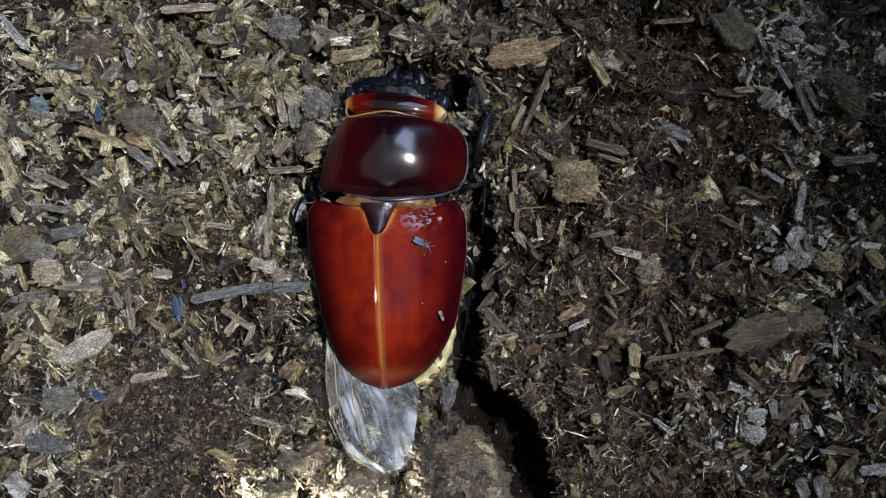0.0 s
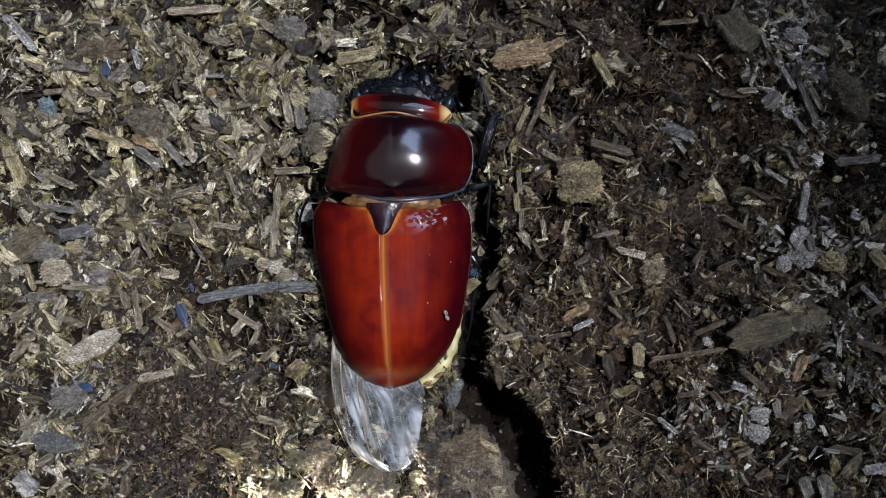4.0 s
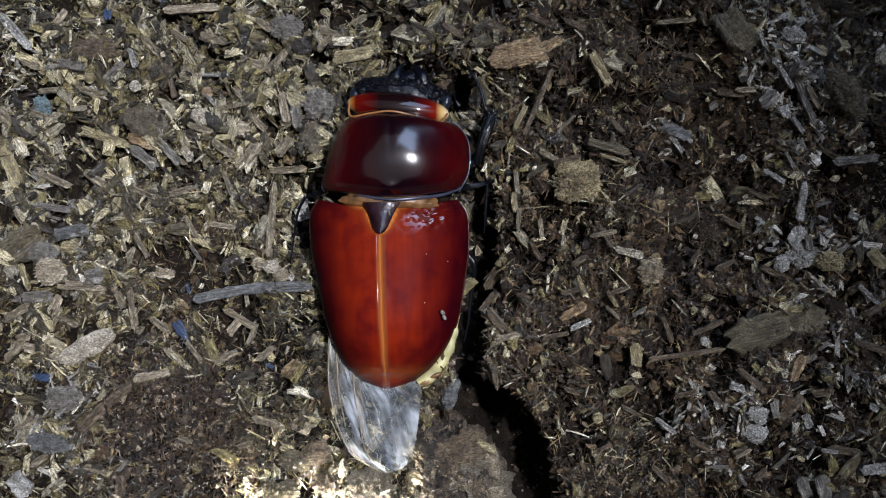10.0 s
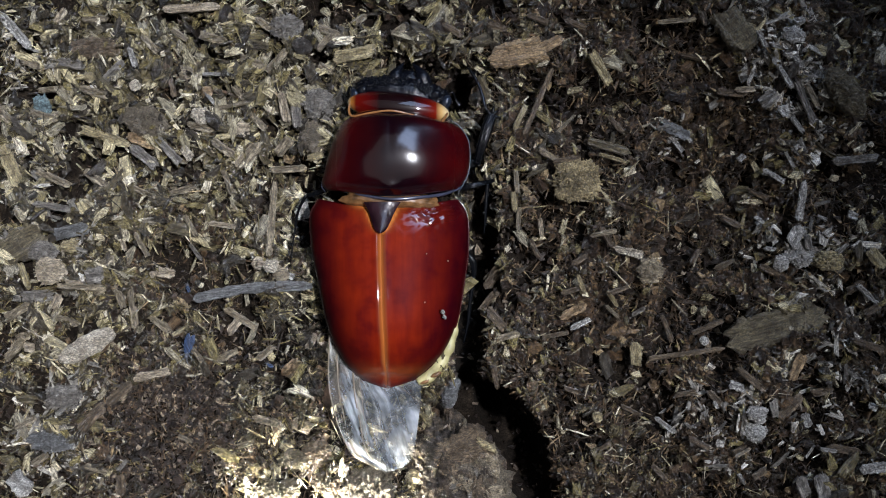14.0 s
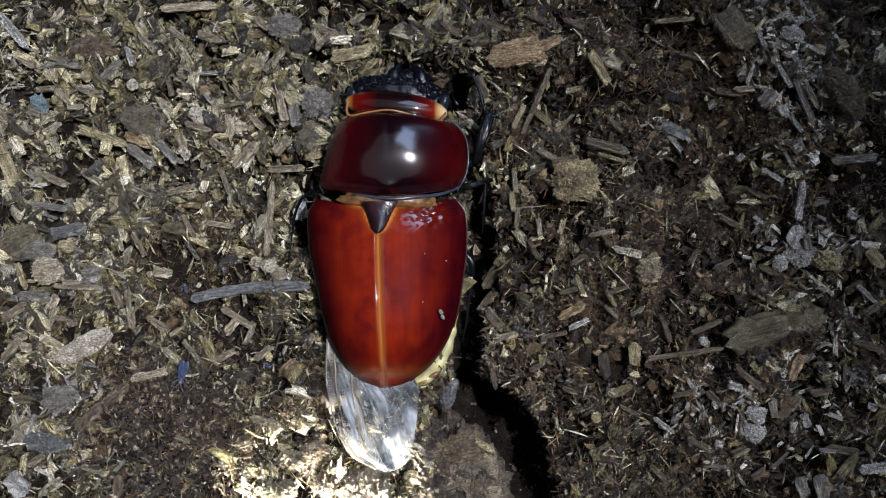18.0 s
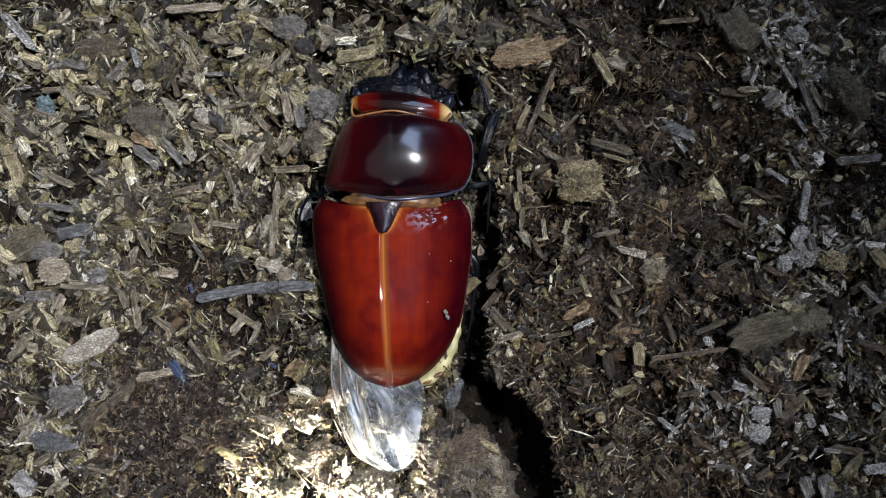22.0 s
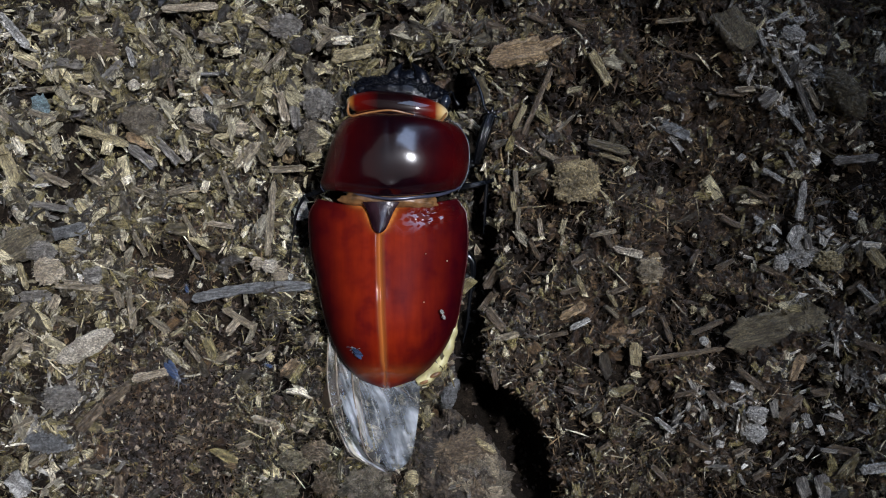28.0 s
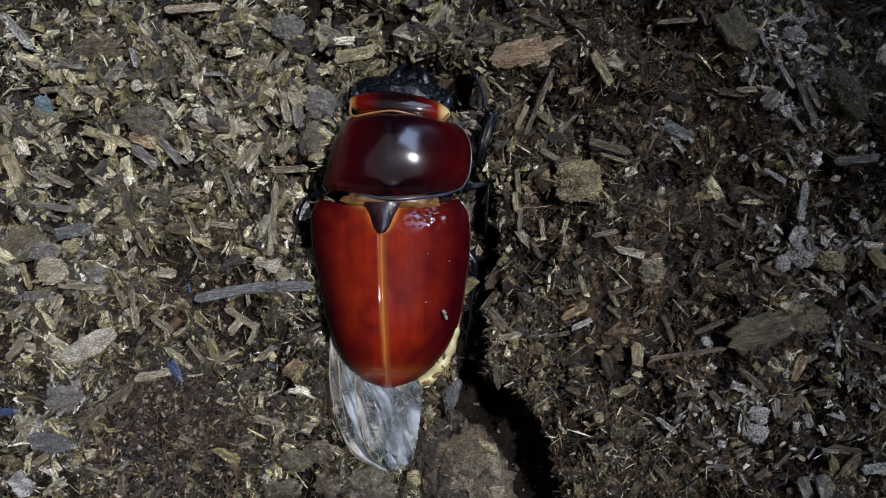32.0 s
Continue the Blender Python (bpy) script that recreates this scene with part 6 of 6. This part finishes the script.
def perched(x, y, z, heading, lean):
    """A fly's pose in millimetres, on a surface that leans to the east."""
    return Matrix.Translation((x * MM, y * MM, z * MM)) @ pose(0, 0, 0, 0, lean, 0) @ pose(0, 0, 0, 0, 0, heading)


def soil_top(x, y):
    return ground_at(x, y) + 2.0


soil_fly = small_fly("blue-winged fly walking on the soil", 1.75)
spare_fly = small_fly("tiny blue-grey fly walking on the wing case", 1.15)
late_fly = copy_thing(spare_fly, pose(0, 0, 0))
tagged(late_fly, "tiny grey fly walking on the rear of the wing case")
west_fly = small_fly("small blue fly among grey bark crumbs", 1.35)
north_fly = copy_thing(west_fly, pose(0, 0, 0))
tagged(north_fly, "small dark blue fly crossing coarse wood chips")
still_fly = small_fly("tiny pale blue-grey fly resting on wood splinters", 0.62)
strip_fly = copy_thing(still_fly, pose(0, 0, 0))
tagged(strip_fly, "tiny blue-grey fly at the end of the bark strip")
edge_fly = copy_thing(west_fly, pose(0, 0, 0))
tagged(edge_fly, "small violet-blue fly walking in from the edge")


# added beam mask: a sheet of card sliding on two posts in a stand, out of view below the picture; it sizes the lit
# patch
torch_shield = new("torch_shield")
tagged(torch_shield, "unseen grey card sheet on two thin posts, added to mask the light beam", "card sheet")
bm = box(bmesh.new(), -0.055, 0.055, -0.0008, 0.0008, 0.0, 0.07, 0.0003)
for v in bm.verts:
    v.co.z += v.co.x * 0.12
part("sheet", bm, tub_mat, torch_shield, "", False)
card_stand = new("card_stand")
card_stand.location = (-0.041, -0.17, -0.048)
tagged(card_stand, "two unseen grey plastic blocks added to hold the mask's posts", "stand")
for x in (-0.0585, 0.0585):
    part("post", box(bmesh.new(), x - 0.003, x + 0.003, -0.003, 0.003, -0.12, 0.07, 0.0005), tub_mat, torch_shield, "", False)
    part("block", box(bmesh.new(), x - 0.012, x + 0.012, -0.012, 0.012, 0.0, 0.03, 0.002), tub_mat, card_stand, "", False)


def motions():
    walk(soil_fly, [
        (0, perched(-38.13, -8.63, soil_top(-38.13, -8.63), -178, 0)),
        (1, perched(-38.5, -9.01, soil_top(-38.5, -9.01), -175, 0)),
        (2, perched(-38.52, -9.29, soil_top(-38.52, -9.29), -178, 0)),
        (3, perched(-38.79, -9.06, soil_top(-38.79, -9.06), -165, 0)),
        (3.5, perched(-38.71, -9.17, soil_top(-38.71, -9.17), -165, 0)),
        (5.5, perched(-37.55, -11.94, soil_top(-37.55, -11.94), -160, 0)),
        (6, perched(-37.35, -12.23, soil_top(-37.35, -12.23), -160, 0)),
        (7, perched(-37.69, -11.84, soil_top(-37.69, -11.84), -150, 0)),
        (8, perched(-37.66, -11.81, soil_top(-37.66, -11.81), -148, 0)),
        (9, perched(-38.16, -12.09, soil_top(-38.16, -12.09), -143, 0)),
        (9.5, perched(-38.24, -12.04, soil_top(-38.24, -12.04), -143, 0)),
        (10, perched(-38.02, -11.94, soil_top(-38.02, -11.94), -150, 0)),
        (11, perched(-37.85, -11.96, soil_top(-37.85, -11.96), -150, 0)),
        (12, perched(-37.6, -12.58, soil_top(-37.6, -12.58), -155, 0)),
        (13, perched(-37.54, -13.03, soil_top(-37.54, -13.03), -170, 0)),
        (14, perched(-36.96, -14.11, soil_top(-36.96, -14.11), -195, 0)),
        (14.5, perched(-36.8, -14.53, soil_top(-36.8, -14.53), -200, 0)),
        (16.5, perched(-37.29, -16.95, soil_top(-37.29, -16.95), -200, 0)),
        (17, perched(-37.59, -17.48, soil_top(-37.59, -17.48), -195, 0)),
        (18, perched(-37.73, -18.06, soil_top(-37.73, -18.06), -195, 0)),
        (19, perched(-38.88, -18.21, soil_top(-38.88, -18.21), -180, 0)),
        (20, perched(-38.99, -17.98, soil_top(-38.99, -17.98), -160, 0)),
        (21, perched(-38.92, -17.87, soil_top(-38.92, -17.87), -152, 0)),
        (22, perched(-38.92, -17.87, soil_top(-38.92, -17.87), -150, 0)),
        (23, perched(-38.92, -17.87, soil_top(-38.92, -17.87), -150, 0)),
        (24, perched(-38.92, -17.87, soil_top(-38.92, -17.87), -150, 0)),
        (25, perched(-38.92, -17.87, soil_top(-38.92, -17.87), -150, 0)),
        (28, perched(-38.92, -17.87, soil_top(-38.92, -17.87), -150, 0)),
        (29, perched(-38.92, -17.87, soil_top(-38.92, -17.87), -150, 0)),
        (30, perched(-38.92, -17.87, soil_top(-38.92, -17.87), -150, 0)),
        (31, perched(-38.92, -17.87, soil_top(-38.92, -17.87), -150, 0)),
        (32, perched(-38.92, -17.87, soil_top(-38.92, -17.87), -150, 0)),
    ])
    walk(spare_fly, [
        (0, perched(-2.43, 1.21, 11.16, -118, 15.33)),
        (0.5, perched(-2.26, 1.14, 11.13, -118, 15.98)),
        (1, perched(-2.17, 0.96, 11.01, -110, 17.99)),
        (1.5, perched(0.7, -1.48, 9.54, -140, 38.94)),
        (2, perched(1.91, -3.63, 7.8, -165, 59.54)),
        (2.5, perched(1.89, -3.37, 7.83, -165, 58.92)),
        (3, perched(2.83, -3.75, 5.35, -150, 65)),
        (3.5, perched(3.89, -3.57, 3.55, -120, 70)),
        (4.6, perched(4.08, -2.65, 1.2, -60, 40)),
        (5.4, perched(1.88, -2.45, 0.8, 80, 0)),
        (6, perched(1.68, -2.45, 0.8, 80, 0)),
        (32, perched(1.68, -2.45, 0.8, 80, 0)),
    ])
    walk(late_fly, [
        (0, perched(-13.49, -16.99, 1.4, 20, 0)),
        (25.5, perched(-13.49, -16.99, 1.4, 20, 0)),
        (26.2, perched(-15.52, -16.69, 3.2, 60, -60)),
        (26.8, perched(-14.04, -15.51, 6.6, -30, -55)),
        (27.5, perched(-11.4, -13.66, 10.39, 50, -30.77)),
        (28, perched(-11.35, -13.65, 10.43, 55, -29.9)),
        (28.4, perched(-11.23, -13.81, 10.39, 60, -29.42)),
        (28.8, perched(-11.31, -13.72, 10.34, 60, -30.97)),
        (29.2, perched(-11.43, -13.71, 10.19, 55, -33.66)),
        (29.6, perched(-11.34, -13.61, 10.18, 45, -34.34)),
        (30, perched(-12.11, -12.17, 10.35, 30, -40.84)),
        (30.4, perched(-13.93, -9.83, 9.56, 25, -53.02)),
        (30.8, perched(-14.84, -8.42, 9.23, 25, -56.26)),
        (31, perched(-14.8, -8.43, 9.46, 22, -54.23)),
        (31.4, perched(-14.95, -8.46, 9.57, 22, -53.24)),
        (31.6, perched(-15.75, -7.73, 8.81, 40, -59.25)),
        (32, perched(-17.65, -7.01, 3.2, 60, -75)),
    ])
    walk(still_fly, [
        (0, perched(-24.6, -19.4, soil_top(-24.6, -19.4) - 2.2, 40, 0)),
        (1.4, perched(-24.8, -18.9, soil_top(-24.8, -18.9) - 1.6, 40, 0)),
        (2, perched(-25.7, -16.9, soil_top(-25.7, -16.9), 62, 0)),
        (12, perched(-25.7, -16.9, soil_top(-25.7, -16.9), 66, 0)),
        (32, perched(-25.7, -16.9, soil_top(-25.7, -16.9), 70, 0)),
    ])
    walk(strip_fly, [
        (0, perched(-37.9, -4.6, soil_top(-37.9, -4.6), 18, 0)),
        (6, perched(-37.6, -5.3, soil_top(-37.6, -5.3), 20, 0)),
        (25, perched(-37.6, -5.4, soil_top(-37.6, -5.4), 14, 0)),
        (32, perched(-37.6, -5.4, soil_top(-37.6, -5.4), 14, 0)),
    ])
    walk(west_fly, [
        (0, perched(-49.72, -20.45, soil_top(-49.72, -20.45), 60, 0)),
        (1, perched(-51.15, -19.96, soil_top(-51.15, -19.96), 60, 0)),
        (2, perched(-51.39, -20.04, soil_top(-51.39, -20.04), 62, 0)),
        (3, perched(-51.8, -19.46, soil_top(-51.8, -19.46), 65, 0)),
        (3.5, perched(-52.06, -19.41, soil_top(-52.06, -19.41), 70, 0)),
        (6, perched(-55.58, -18.85, soil_top(-55.58, -18.85), 80, 0)),
        (9, perched(-57.76, -18.5, soil_top(-57.76, -18.5), 85, 0)),
        (12, perched(-63.22, -17.69, soil_top(-63.22, -17.69), 80, 0)),
        (15, perched(-70.6, -17, soil_top(-70.6, -17), 80, 0)),
        (32, perched(-70.79, -16.99, soil_top(-70.79, -16.99), 80, 0)),
    ])
    walk(north_fly, [
        (0, perched(-49.11, 20.4, soil_top(-49.11, 20.4), 5, 0)),
        (1, perched(-49.38, 21.74, soil_top(-49.38, 21.74), 0, 0)),
        (2, perched(-49.72, 23.48, soil_top(-49.72, 23.48), -5, 0)),
        (3, perched(-50.43, 25.49, soil_top(-50.43, 25.49), 10, 0)),
        (3.5, perched(-50.02, 26.41, soil_top(-50.02, 26.41), 0, 0)),
        (5.5, perched(-48.44, 32.18, soil_top(-48.44, 32.18), -15, 0)),
        (6, perched(-48.34, 33.66, soil_top(-48.34, 33.66), -10, 0)),
        (7.5, perched(-48.31, 33.47, soil_top(-48.31, 33.47), 0, 0)),
        (8, perched(-48.28, 33.4, soil_top(-48.28, 33.4), 0, 0)),
        (8.5, perched(-48.34, 33.12, soil_top(-48.34, 33.12), 0, 0)),
        (9, perched(-48.36, 34.52, soil_top(-48.36, 34.52), 0, 0)),
        (9.5, perched(-48.42, 34.72, soil_top(-48.42, 34.72), 0, 0)),
        (10, perched(-48.72, 35.4, soil_top(-48.72, 35.4), 0, 0)),
        (10.5, perched(-49.03, 35.4, soil_top(-49.03, 35.4), 0, 0)),
        (11, perched(-49.07, 36.27, soil_top(-49.07, 36.27), 0, 0)),
        (12, perched(-49.06, 38.94, soil_top(-49.06, 38.94), 0, 0)),
        (13, perched(-49.2, 41.7, soil_top(-49.2, 41.7), 0, 0)),
        (32, perched(-49.58, 41.86, soil_top(-49.58, 41.86), 0, 0)),
    ])
    walk(edge_fly, [
        (0, perched(-70.57, -24.41, soil_top(-70.57, -24.41), -80, 0)),
        (29, perched(-70.38, -24.45, soil_top(-70.38, -24.45), -80, 0)),
        (30, perched(-67.26, -24.09, soil_top(-67.26, -24.09), -80, 0)),
        (31, perched(-66.19, -24.03, soil_top(-66.19, -24.03), -85, 0)),
        (31.5, perched(-65.52, -24.05, soil_top(-65.52, -24.05), -85, 0)),
        (32, perched(-64.48, -23.87, soil_top(-64.48, -23.87), -85, 0)),
    ])
    # the added mask slides, so the lit patch grows, shrinks and goes out
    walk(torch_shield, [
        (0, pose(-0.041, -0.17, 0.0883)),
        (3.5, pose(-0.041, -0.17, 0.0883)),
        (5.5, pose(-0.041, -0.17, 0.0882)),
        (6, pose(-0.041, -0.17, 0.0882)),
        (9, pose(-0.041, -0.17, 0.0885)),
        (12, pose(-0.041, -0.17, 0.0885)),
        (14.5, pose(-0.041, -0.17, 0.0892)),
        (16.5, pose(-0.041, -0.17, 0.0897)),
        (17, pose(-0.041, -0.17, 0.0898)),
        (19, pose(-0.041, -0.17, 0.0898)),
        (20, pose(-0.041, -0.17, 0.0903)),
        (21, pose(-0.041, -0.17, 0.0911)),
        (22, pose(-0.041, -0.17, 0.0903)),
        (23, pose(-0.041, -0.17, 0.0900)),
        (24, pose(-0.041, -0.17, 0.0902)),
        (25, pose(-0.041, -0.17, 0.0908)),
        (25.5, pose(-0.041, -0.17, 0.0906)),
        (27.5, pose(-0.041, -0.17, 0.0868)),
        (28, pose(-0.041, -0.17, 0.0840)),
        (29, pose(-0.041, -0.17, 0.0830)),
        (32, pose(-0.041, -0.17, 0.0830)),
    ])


motions()
